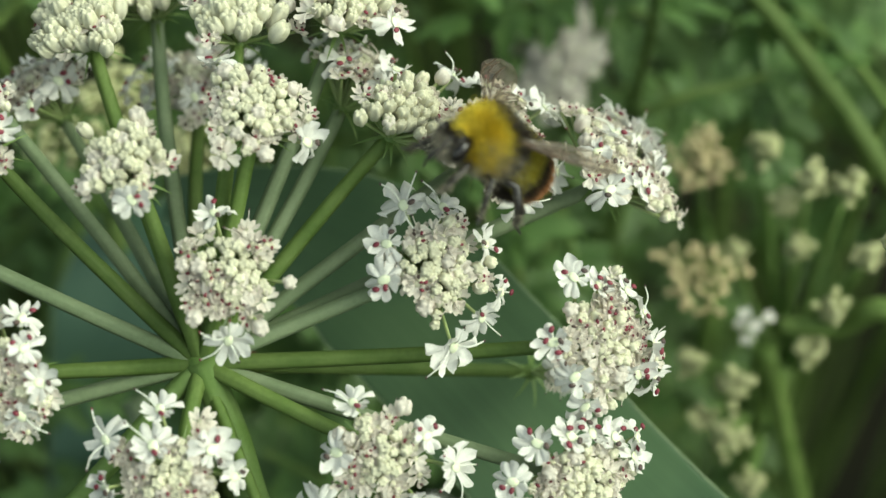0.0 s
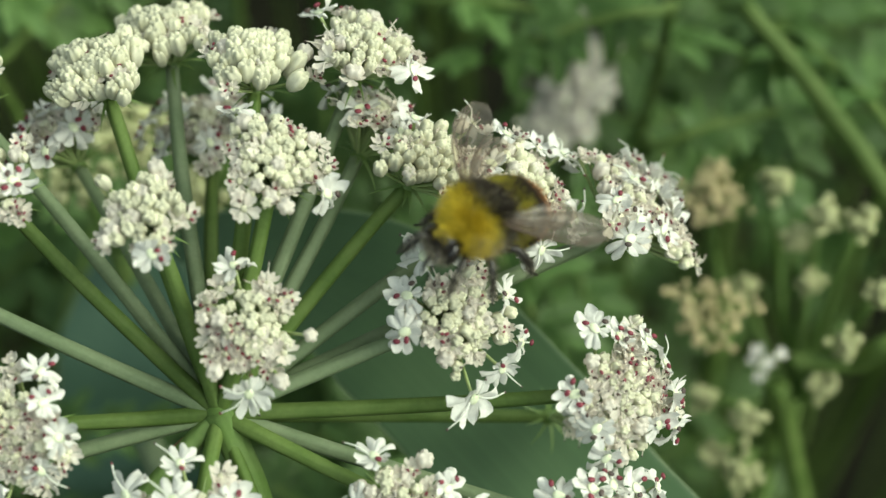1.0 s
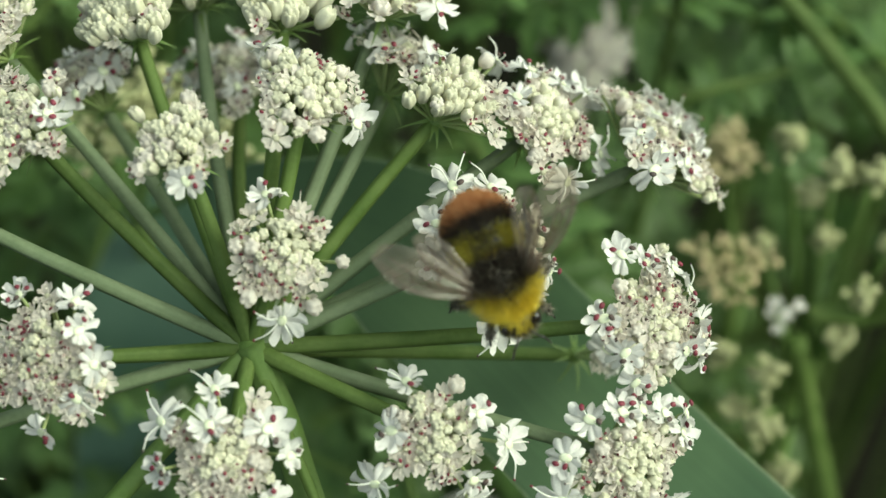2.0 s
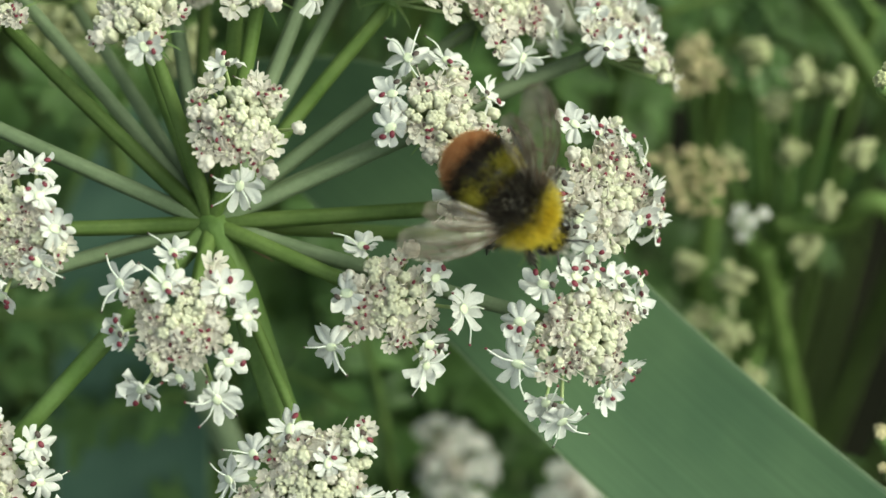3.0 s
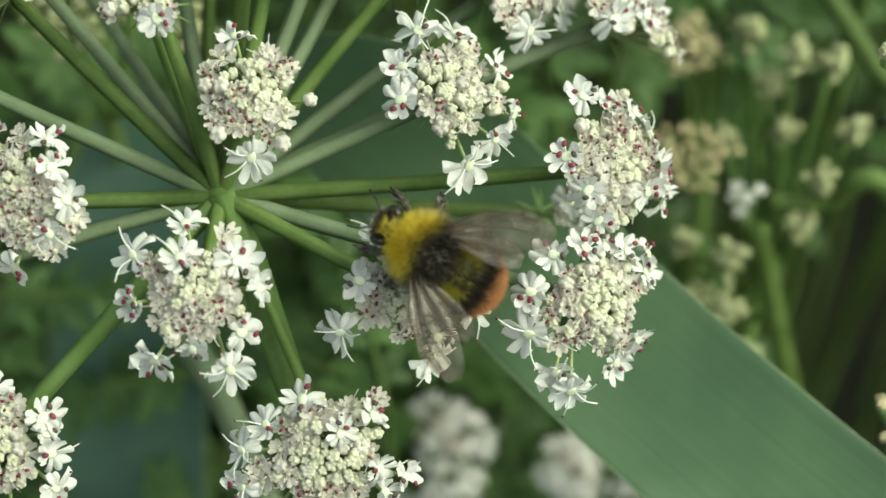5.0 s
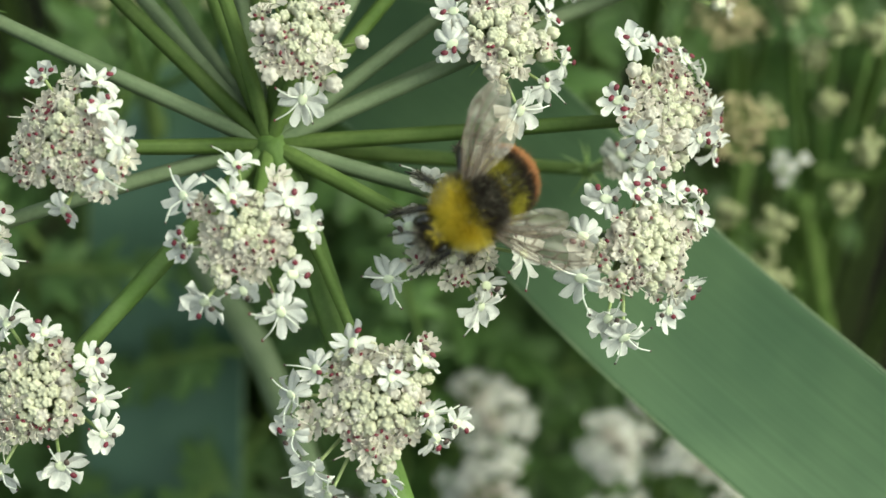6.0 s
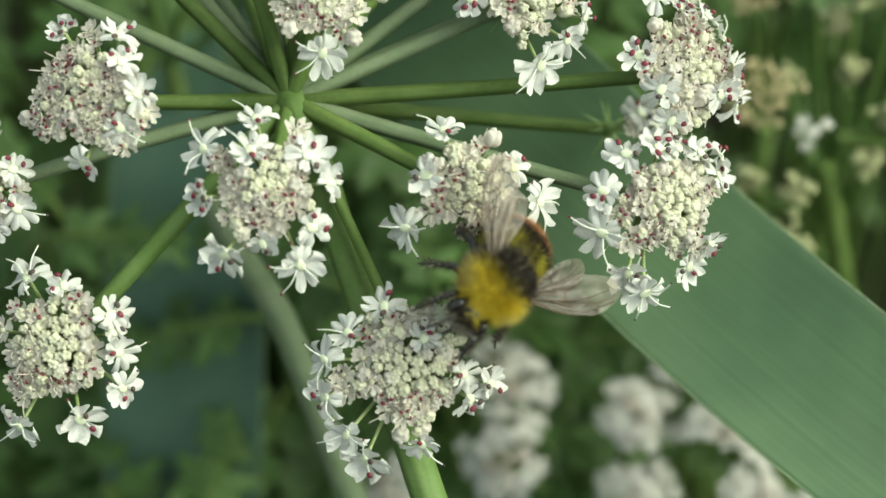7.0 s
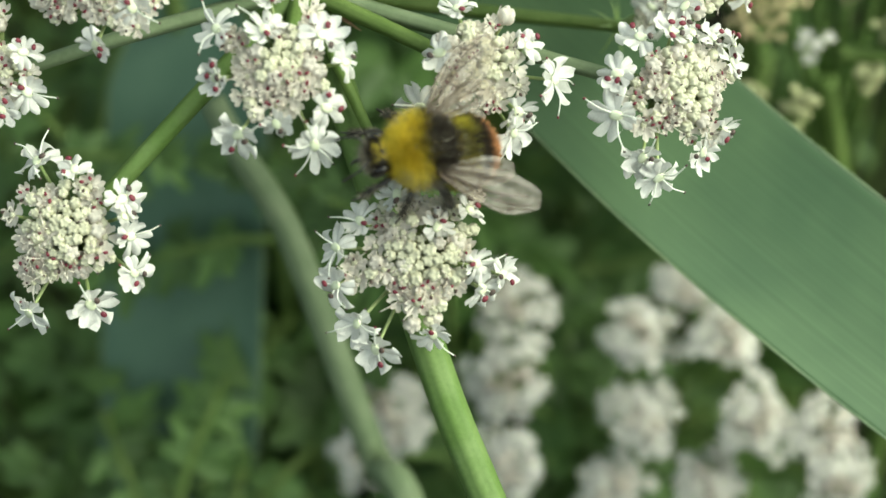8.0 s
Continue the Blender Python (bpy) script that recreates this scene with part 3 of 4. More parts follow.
reed([(-0.0154, 0.0425, 0.6683), (-0.016, 0.0344, 0.6611), (-0.0169, 0.0221, 0.6488), (-0.018, 0.0093, 0.6332), (-0.0195, -0.0055, 0.6126), (-0.025, -0.02, 0.55), (-0.03, -0.02, 0.0)], 0.0198, "upright blue-green reed leaf behind the umbel", (-0.3, -0.76, 0.57), BLUE_REED)

# ---- flowering plants behind ----
def blob_mesh(seed, size):
    rng = random.Random(seed)
    bm = bmesh.new()
    for k in range(5):
        a = 2 * math.pi * k / 5 + rng.uniform(-0.2, 0.2)
        petal(bm, a, size * rng.uniform(0.9, 1.2), size * 0.9, 0.3, rng.uniform(0, 0.4), rng.uniform(-0.2, 0.4), nu=3, nv=4)
    lump(bm, (0, 0, 0.1 * MM), (0.4 * MM, 0.4 * MM, 0.3 * MM), sub=1, mat=1)
    return bm


FAR_FLORETS = [as_mesh("far_floret", blob_mesh(s, 1.35 * MM), [FAR_PETAL, DISC]) for s in range(3)]
FAR_DULL = [as_mesh("far_floret", blob_mesh(s + 5, 1.35 * MM), [DULL_PETAL, DISC]) for s in range(3)]
FAR_CORES = [as_mesh("far_core", bud_mesh(s + 29), [FAR_CORE, PEDICEL]) for s in range(3)]
FAR_BUDS = [as_mesh("far_bud", bud_mesh(s + 9), [FAR_BUD, PEDICEL]) for s in range(3)]
FAR_SEEDS = [as_mesh("seed", bud_mesh(s + 19), [SEED, PEDICEL]) for s in range(3)]


def far_umbel(name, label, hub, foot, heads, meshes, piece, count, size, tall, cores=None, ragged=0.4):
    """A flower head out behind: a stem from the ground, rays, and small umbels of florets at the given places."""
    hub, foot = Vector(hub), Vector(foot)
    top = new(name)
    top.matrix_basis = Matrix.Translation(foot)
    tagged(top, label, "flower")
    bm = bmesh.new()
    tube(bm, curve_points([hub - foot, (hub - foot) * 0.75 + Vector((0.004, 0.004, 0)), Vector((0, 0, 0))], 8), (0.0012, 0.002), 12, ridge=0.05)
    part("stem", bm, GREEN_STEM, top)
    for n, (place, radius) in enumerate(heads):
        rng = random.Random(n * 13 + len(heads))
        p = Vector(place)
        nrm = ((p - hub).normalized() * 0.6 + Vector((0, -0.45, 0.8))).normalized()
        base = p - nrm * tall * MM
        bm = bmesh.new()
        d = base - hub
        tube(bm, curve_points([hub - foot, hub - foot + d * 0.5 + Vector((0, 0, -0.1)) * d.length, base - foot], 5), (0.0006, 0.0005), 8)
        part("ray", bm, PALE_STEM, top)
        bm = bmesh.new()
        turn = facing(nrm)
        kept = []
        for i in range(count):
            q = math.sqrt((i + 0.5) / count)
            a = i * 2.39996 + rng.uniform(-0.3, 0.3)
            r = radius * MM * q * (1 + rng.uniform(-0.25, 0.25)) * (1 + 0.24 * math.sin((3 + n % 3) * a + 2 * n) * q)
            tip = Vector((r * math.cos(a), r * math.sin(a), (tall - 0.35 * radius * q * q + rng.uniform(-ragged, 0.4)) * MM))
            tube(bm, [Vector((0, 0, 0)), tip], (0.12 * MM, 0.12 * MM), 4, cap=False)
            kept.append(tip)
        knot = bmesh.new()
        lump(knot, (0, 0, 0), (0.6 * MM, 0.6 * MM, 0.6 * MM), sub=2)
        h = part("umbellet", knot, BRACT, top)
        h.matrix_basis = Matrix.Translation(base - foot) @ turn
        tagged(part("pedicel_mass", bm, PEDICEL, h), kind="stuff")
        for tip in kept:
            inner = cores and math.hypot(tip.x, tip.y) < rng.uniform(0.0, 0.95) * radius * MM
            ob = new("flower_bud" if inner else piece, rng.choice(cores if inner else meshes))
            ob.parent = h
            s = size * rng.uniform(0.8, 1.2) * (1.5 if inner else 1.0)
            ob.matrix_basis = Matrix.Translation(tip) @ facing(tip + Vector((0, 0, 2 * MM)), rng.uniform(0, 6)) @ Matrix.Diagonal((s, s, s, 1))
    return top


far_umbel("flower_umbel", "blurred white umbel lower down behind the reed leaf", (0.0306, 0.0101, 0.6211), (0.05, 0.05, 0), [
    ((0.019, 0.0092, 0.6478), 4.2),
    ((0.0187, -0.0001, 0.646), 4.4),
    ((0.0332, 0.0036, 0.6489), 3.7),
    ((0.0336, -0.0024, 0.6424), 3.5),
    ((0.0423, 0.0027, 0.65), 3.9),
    ((0.046, -0.0036, 0.6433), 3.6),
    ((0.0534, -0.0046, 0.6416), 3.9),
    ((0.0062, -0.0009, 0.6399), 3.9),
    ((0.0028, -0.0026, 0.6358), 3.5),
    ((0.0182, -0.0092, 0.6425), 3.4),
    ((0.0308, -0.0071, 0.6351), 3.4),
    ((0.0413, -0.0071, 0.635), 3.5),
    ((0.0388, 0.0106, 0.6489), 2.9),
    ((0.0546, -0.0084, 0.6386), 3.7)], FAR_FLORETS, "open_floret", 46, 0.66, 4.5, FAR_CORES)
far_umbel("budding_umbel", "yellow-green umbel of closed buds behind the flowers", (0.0579, 0.0308, 0.6509), (0.08, 0.06, 0), [
    ((0.0515, 0.0371, 0.6833), 1.4),
    ((0.0554, 0.0322, 0.6841), 1.4),
    ((0.0534, 0.0326, 0.6798), 1.3),
    ((0.0594, 0.0318, 0.6838), 1.6),
    ((0.058, 0.0219, 0.676), 1.4),
    ((0.0563, 0.0197, 0.6715), 1.4),
    ((0.0481, 0.0157, 0.6712), 1.6),
    ((0.0476, 0.0115, 0.6679), 1.7),
    ((0.0452, 0.0144, 0.6665), 1.2),
    ((0.0615, 0.0261, 0.6793), 1.2),
    ((0.05, 0.0077, 0.6649), 1.3),
    ((0.0441, 0.0197, 0.6688), 1.2),
    ((0.0489, 0.0306, 0.6736), 1.2),
    ((0.0559, 0.0311, 0.674), 1.2)], FAR_BUDS, "flower_bud", 18, 1.0, 4.2, ragged=2.6)
far_umbel("budding_umbel", "yellow-green umbel of closed buds behind the stalks", (-0.0179, 0.0369, 0.6695), (-0.03, 0.08, 0), [
    ((-0.018, 0.0305, 0.6919), 4.2),
    ((-0.0129, 0.0357, 0.6913), 3.4),
    ((-0.0056, 0.0289, 0.6906), 2.6)], FAR_BUDS, "flower_bud", 40, 1.2, 4.0)
far_umbel("budding_umbel", "small yellow-green umbel of buds on a thin stalk", (0.0655, 0.011, 0.6995), (0.12, 0.02, 0), [
    ((0.0562, 0.0075, 0.7114), 2.4), ((0.0535, 0.005, 0.7112), 0.3)], FAR_BUDS, "flower_bud", 9, 0.9, 3.0)
far_umbel("budding_umbel", "small pinkish buds rising beside the reed leaf", (0.0644, -0.0139, 0.6708), (0.13, 0.0, 0), [
    ((0.0563, -0.0105, 0.6845), 0.5), ((0.0571, -0.0133, 0.6823), 0.8), ((0.0591, -0.0114, 0.6838), 0.7), ((0.0583, -0.0152, 0.6808), 0.8)], FAR_SEEDS, "flower_bud", 5, 0.9, 2.5)
far_umbel("seed_umbel", "brown faded umbel gone to seed among leaves", (0.0505, 0.0409, 0.6543), (0.06, 0.09, 0), [
    ((0.0444, 0.025, 0.6766), 4.0),
    ((0.045, 0.0372, 0.6807), 3.4)], FAR_SEEDS, "seed", 56, 0.80, 5.0, ragged=1.8)
far_umbel("flower_umbel", "pale greyish white umbel far behind", (0.0332, 0.065, 0.6549), (0.03, 0.13, 0), [
    ((0.0324, 0.0526, 0.6863), 3.6), ((0.0313, 0.0498, 0.6832), 3.8), ((0.0299, 0.048, 0.6799), 3.0)], FAR_DULL, "open_floret", 60, 0.75, 5.0)
far_umbel("flower_umbel", "tiny cluster of white florets on a thin stalk", (0.0521, 0.0213, 0.6664), (0.07, 0.05, 0), [
    ((0.0494, 0.0206, 0.675), 1.7)], FAR_FLORETS, "open_floret", 5, 0.42, 3.0)

stalk("plant_stalk", [(0.0473, 0.0514, 0.6936), (0.0555, 0.0439, 0.6877), (0.0647, 0.0349, 0.6789), (0.09, 0.0161, 0.6441), (0.10, 0.03, 0.4), (0.11, 0.03, 0)], 0.0009, 0.0013, "slanting green stalk behind the flowers")
stalk("plant_stalk", [(0.0532, 0.0228, 0.6712), (0.0588, 0.0222, 0.6716), (0.0669, 0.0212, 0.6709), (0.095, 0.02, 0.60), (0.11, 0.02, 0)], 0.0009, 0.0016, "thin green stalk bending out among buds")
stalk("plant_stalk", [(0.052, 0.0207, 0.6696), (0.0557, 0.0193, 0.6557), (0.0604, 0.0166, 0.639), (0.0665, 0.0112, 0.6129), (0.066, 0.022, 0.45), (0.07, 0.03, 0)], 0.0011, 0.0018, "upright green stalk under white florets")


# ---- leaves behind ----
def leaflet_mesh(seed):
    """A lobed, toothed leaflet about 10 mm long along x."""
    rng = random.Random(seed)
    bm = bmesh.new()
    for a, long, wide in ((0.0, 1.0, 0.42), (0.75, 0.72, 0.36), (-0.75, 0.72, 0.36), (1.25, 0.42, 0.26), (-1.25, 0.42, 0.26)):
        turn = Matrix.Rotation(a + rng.uniform(-0.1, 0.1), 3, "Z")
        long *= 10 * MM * rng.uniform(0.9, 1.1)
        bend = rng.uniform(-0.35, 0.05)
        grid = []
        for i in range(7):
            u = i / 6
            w = wide * 10 * MM * 0.5 * math.sin(math.pi * (0.08 + 0.90 * u**1.2)) * (1.18 if i % 2 else 0.78)
            c = Vector((long * u, 0, bend * long * u * u + 0.001 * math.sin(a) * u))
            grid.append([turn @ (c + Vector((0.1 * w * abs(v), w * v, 0.25 * w * abs(v)))) for v in (-1, -0.5, 0, 0.5, 1)])
        sheet(bm, grid)
    return bm


LEAFLETS = [as_mesh("leaflet", leaflet_mesh(s), [LEAF]) for s in range(5)]


def leaf_spray(m, size, seed):
    rng = random.Random(seed)
    top = new("lobed_leaf")
    where = m.translation
    foot = Vector((where.x * 1.2 + rng.uniform(-0.05, 0.05), where.y + 0.05 + rng.uniform(-0.03, 0.05), 0))
    top.matrix_basis = Matrix.Translation(foot)
    tagged(top, "green deeply lobed parsley-like leaf on a long leafstalk", "leaf", "lobed leaves behind the flowers")
    bm = bmesh.new()
    rel = Matrix.Translation(-foot) @ m
    pts = curve_points([rel @ Vector((0.026 * size, 0, -0.004 * size)), rel @ Vector((0.012 * size, 0, 0)), rel @ Vector((-0.006 * size, 0, -0.002 * size)), rel @ Vector((-0.009 * size, 0, -0.002)) + Vector((0, 0.003, -0.012)), rel.translation * 0.85, rel.translation * 0.5, Vector((0, 0, 0))], 5)
    tube(bm, pts, (0.0003, 0.0010), 6)
    part("leafstalk", bm, GREEN_STEM, top)
    spots = [(0.026, 0.0, 1.0)]
    for x, s in ((0.018, 0.95), (0.009, 1.0), (0.0, 0.9)):
        spots += [(x, 0.95, s), (x, -0.95, s)]
    for x, a, s in spots:
        ob = new("leaflet", rng.choice(LEAFLETS))
        ob.parent = top
        s *= size * rng.uniform(0.85, 1.15)
        ob.matrix_basis = rel @ Matrix.Translation((x * size, 0, -0.15 * x * x * 40 * size * 0.1)) @ Matrix.Rotation(a + rng.uniform(-0.2, 0.2), 4, "Z") @ Matrix.Rotation(rng.uniform(-0.5, 0.5), 4, "X") @ Matrix.Rotation(rng.uniform(-0.3, 0.4), 4, "Y") @ Matrix.Diagonal((s, s, s, 1))


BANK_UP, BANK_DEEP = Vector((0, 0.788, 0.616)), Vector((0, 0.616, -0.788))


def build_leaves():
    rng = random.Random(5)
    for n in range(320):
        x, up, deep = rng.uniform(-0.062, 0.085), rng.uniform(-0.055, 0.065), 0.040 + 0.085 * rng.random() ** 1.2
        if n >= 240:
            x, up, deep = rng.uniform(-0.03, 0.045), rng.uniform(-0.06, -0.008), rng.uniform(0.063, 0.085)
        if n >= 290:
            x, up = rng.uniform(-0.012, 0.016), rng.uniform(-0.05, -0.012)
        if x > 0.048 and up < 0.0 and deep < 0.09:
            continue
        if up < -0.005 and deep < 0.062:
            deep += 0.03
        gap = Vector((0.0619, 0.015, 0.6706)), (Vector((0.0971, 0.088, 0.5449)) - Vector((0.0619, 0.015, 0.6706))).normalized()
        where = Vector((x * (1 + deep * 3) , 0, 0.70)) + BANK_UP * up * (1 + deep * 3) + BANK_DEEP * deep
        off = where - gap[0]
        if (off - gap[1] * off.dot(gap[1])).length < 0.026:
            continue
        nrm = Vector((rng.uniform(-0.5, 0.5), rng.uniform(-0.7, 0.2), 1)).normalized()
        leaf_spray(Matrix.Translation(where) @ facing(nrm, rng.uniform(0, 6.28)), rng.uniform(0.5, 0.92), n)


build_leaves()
for n, place in enumerate(((-0.0282, 0.0216, 0.6575), (-0.0319, 0.0255, 0.6605), (-0.0117, 0.0156, 0.65), (-0.0034, 0.0213, 0.6481), (0.0122, 0.0080, 0.6610), (0.0050, 0.0110, 0.6590), (-0.0240, -0.0014, 0.6340), (-0.0155, -0.0027, 0.6349), (-0.0195, -0.0040, 0.6310), (-0.0110, -0.0050, 0.6305), (-0.0250, -0.0060, 0.6290), (-0.0150, -0.0075, 0.6270), (-0.0060, -0.0030, 0.6310))):
    leaf_spray(Matrix.Translation(Vector(place)) @ facing((0.3 * math.sin(n * 2.1), -0.4, 1), n * 1.9), 0.52 + 0.03 * (n % 4), 700 + n)



# ---- bumblebee: x ahead, y to its own left, z up through its back; the origin is inside the thorax ----
CHITIN = material("black chitin", (0.012, 0.010, 0.009), (0.022, 0.018, 0.015), 0.32, 900, 6000, 0.4, gloss=0.6)
EYE = material("glossy black compound eye", (0.006, 0.005, 0.005), (0.014, 0.011, 0.010), 0.18, 2000, 15000, 0.3, gloss=0.7)
# Broad noise patches put shaded amber and lit yellow into the fur colour.
FUR_YELLOW = material("yellow fur", (0.58, 0.41, 0.02), (0.86, 0.71, 0.10), 0.75, 420, 9000, 0.1, thin=0.3, gloss=0.2, random_tint=0.38, per_island=True)
FUR_OLIVE = material("dull yellow fur", (0.42, 0.37, 0.04), (0.54, 0.48, 0.08), 0.75, 1500, 9000, 0.1, thin=0.25, gloss=0.2, random_tint=0.4, per_island=True)
FUR_BLACK = material("black fur", (0.018, 0.014, 0.010), (0.036, 0.027, 0.019), 0.75, 1500, 9000, 0.1, gloss=0.12, random_tint=0.4, per_island=True)
FUR_ORANGE = material("orange tail fur", (0.46, 0.20, 0.08), (0.58, 0.30, 0.14), 0.75, 1500, 9000, 0.1, thin=0.3, gloss=0.2, random_tint=0.3, per_island=True)
FUR_PALE = material("pale underside fur", (0.36, 0.33, 0.26), (0.50, 0.46, 0.36), 0.75, 1500, 9000, 0.1, thin=0.3, gloss=0.2, random_tint=0.3, per_island=True)
VEIN = material("brown wing vein", (0.05, 0.032, 0.018), (0.08, 0.05, 0.03), 0.4, 900, 6000)


def wing_membrane():
    m = material("smoky wing membrane", (0.09, 0.075, 0.058), (0.22, 0.185, 0.145), 0.22, 500, 1600, 0.8, gloss=0.85, depth=0.0002)
    nt = m.node_tree
    clear = nt.nodes.new("ShaderNodeBsdfTransparent")
    clear.inputs["Color"].default_value = (0.82, 0.76, 0.67, 1)
    ms = nt.nodes.new("ShaderNodeMixShader")
    ms.inputs["Fac"].default_value = 0.62
    nt.links.new(nt.nodes["Principled BSDF"].outputs["BSDF"], ms.inputs[1])
    nt.links.new(clear.outputs["BSDF"], ms.inputs[2])
    nt.links.new(ms.outputs["Shader"], nt.nodes["Material Output"].inputs["Surface"])
    return m


WING = wing_membrane()
BM = 0.00086
bee = new("bumblebee")
tagged(bee, "furry yellow and black bumblebee with an orange tail", "bee")


def on_ball(rng):
    while True:
        v = Vector((rng.uniform(-1, 1), rng.uniform(-1, 1), rng.uniform(-1, 1)))
        if 0.1 < v.length < 1:
            return v.normalized()


def fur(name, parent, centre, size, count, long, colour, comb, seed, wanted=None, mats=None, turn=None):
    """Hairs that stand on an ellipsoid and lean along comb. colour(place) gives the slot of each hair."""
    rng = random.Random(seed)
    verts, faces, slots = [], [], []
    centre = Vector(centre)
    while len(faces) < count:
        u = on_ball(rng)
        p = Vector((u.x * size[0], u.y * size[1], u.z * size[2])) * 0.97
        if wanted and not wanted(u, rng):
            continue
        nrm = Vector((u.x / size[0], u.y / size[1], u.z / size[2])).normalized()
        way = (nrm + Vector(comb) * rng.uniform(0.2, 1.0) + on_ball(rng) * 0.75).normalized()
        side = way.cross(on_ball(rng)).normalized() * rng.uniform(0.012, 0.024) * BM
        tip = p + way * long * rng.uniform(0.4, 1.15) * (1.35 if rng.random() < 0.08 else 1.0) * BM + Vector(comb) * 0.2 * BM
        n = len(verts)
        if turn:
            p, tip, side = turn @ p, turn @ tip, turn @ side
        verts += [centre + p - side, centre + p + side, centre + tip]
        faces.append((n, n + 1, n + 2))
        slots.append(colour(u, rng))
    me = bpy.data.meshes.new(name)
    me.from_pydata([tuple(v) for v in verts], [], faces)
    for m in mats:
        me.materials.append(m)
    me.polygons.foreach_set("material_index", slots)
    ob = new(name, me)
    ob.parent = parent
    return tagged(ob, kind="stuff")


def build_bee():
    # thorax
    t_size = (2.7 * BM, 2.75 * BM, 2.45 * BM)
    bm = bmesh.new()
    lump(bm, (0, 0, 0), t_size, sub=3)
    thorax = part("thorax", bm, CHITIN, bee, "black thorax under a yellow fur collar")

    def thorax_colour(u, rng):
        edge = u.x + rng.uniform(-0.12, 0.12) + 0.25 * max(0.0, -u.z) + 0.34 * abs(u.y)
        if u.z < -0.62 + rng.uniform(-0.1, 0.1):
            return 2
        if abs(u.y) > 0.62 and u.z < 0.35 and rng.random() < 0.35:
            return 2
        if edge < -0.75:
            return 0 if rng.random() < 0.25 else 1
        edge += rng.uniform(-0.16, 0.16)
        if edge > 0.48:
            return 1 if rng.random() < 0.07 else 0
        return 2 if rng.random() < 0.09 else 1

    def bald(u, rng):
        spot = math.hypot(u.x + 0.25, u.y)
        return not (u.z > 0.6 and spot < 0.36 and rng.random() < 0.6)

    fur("thorax_fur", thorax, (0, 0, 0), t_size, 60000, 1.3, thorax_colour, (-0.25, 0, 0.05), 1, bald, [FUR_YELLOW, FUR_BLACK, FUR_PALE])
    rng = random.Random(77)
    bm = bmesh.new()
    for k in range(80):
        u = on_ball(rng)
        u = Vector((u.x * 0.6 - 0.25, u.y * 0.6, abs(u.z) + 0.4)).normalized()
        lump(bm, Vector((u.x * t_size[0], u.y * t_size[1], u.z * t_size[2])) * rng.uniform(1.0, 1.22), (rng.uniform(0.04, 0.09) * BM,) * 3, sub=1)
    tagged(part("pollen", bm, FUR_PALE, thorax, "pale pollen grains caught in fur"), kind="stuff")
    # head
    h_place, h_size = (3.45 * BM, 0, -1.45 * BM), (1.25 * BM, 1.65 * BM, 1.55 * BM)
    bm = bmesh.new()
    lump(bm, h_place, h_size, sub=3)
    skull = part("head", bm, CHITIN, bee, "black head with a yellow tuft")
    fur("head_fur", skull, h_place, h_size, 4000, 0.9, lambda u, rng: 0 if u.z > 0.75 + rng.uniform(-0.2, 0.2) and abs(u.y) < 0.5 else (2 if u.z < 0.25 and u.x > -0.2 and rng.random() < 0.7 else 1), (0.3, 0, 0.1), 2, lambda u, rng: abs(u.y) < 0.8, [FUR_YELLOW, FUR_BLACK, FUR_PALE])
    for s in (1, -1):
        bm = bmesh.new()
        lump(bm, (3.7 * BM, 1.42 * s * BM, -1.4 * BM), (0.80 * BM, 0.55 * BM, 1.15 * BM), Matrix.Rotation(0.25 * s, 3, "Z"), sub=3)
        part("eye", bm, EYE, skull, "glossy black compound eye")
        bm = bmesh.new()
        a = Vector((4.75, 0.5 * s, -0.75))
        pts = [a, a + Vector((0.7, 0.6 * s, 0.25)), a + Vector((1.0, 0.9 * s, 0.15)), a + Vector((1.45, 1.15 * s, -0.5)), a + Vector((1.75, 1.3 * s, -1.4)), a + Vector((1.8, 1.35 * s, -2.1))]
        tube(bm, curve_points([p * BM for p in pts], 4), (0.10 * BM, 0.11 * BM), 8)
        part("antenna", bm, CHITIN, skull)
    bm = bmesh.new()
    tube(bm, curve_points([Vector((4.5, 0, -2.4)) * BM, Vector((4.9, 0, -3.3)) * BM, Vector((4.7, 0, -4.4)) * BM], 4), (0.22 * BM, 0.10 * BM), 8)
    part("tongue", bm, CHITIN, skull)
    # abdomen
    a_place, a_size = (-4.35 * BM, 0, -1.15 * BM), (3.55 * BM, 3.15 * BM, 2.8 * BM)
    turn = Matrix.Rotation(-0.30, 3, "Y")
    bm = bmesh.new()

    def rings(c):
        return c * (1 + 0.018 * math.cos(c.x * 15))

    lump(bm, a_place, a_size, turn, sub=4, shape=rings)
    abdomen = part("abdomen", bm, CHITIN, bee, "striped abdomen with an orange tail")

    def band(u, rng):
        x = u.x + rng.uniform(-0.13, 0.13)
        if u.z < -0.5:
            return 1 if x > -0.6 else 2
        x += rng.choice((0, 0, 0, 0, 0.16, -0.16))
        if x > 0.18:
            if u.z < 0.2 and rng.random() < 0.25:
                return 3
            return 1 if abs(u.y) < 0.40 and u.z > 0 and rng.random() < 0.72 else 0
        return 1 if x > -0.40 else 2

    fur("abdomen_fur", abdomen, a_place, a_size, 52000, 0.9, band, (-0.75, 0, 0.0), 3, lambda u, rng: not (-0.38 < u.x < 0.18 and rng.random() < 0.25), [FUR_OLIVE, FUR_BLACK, FUR_ORANGE, FUR_PALE], turn)
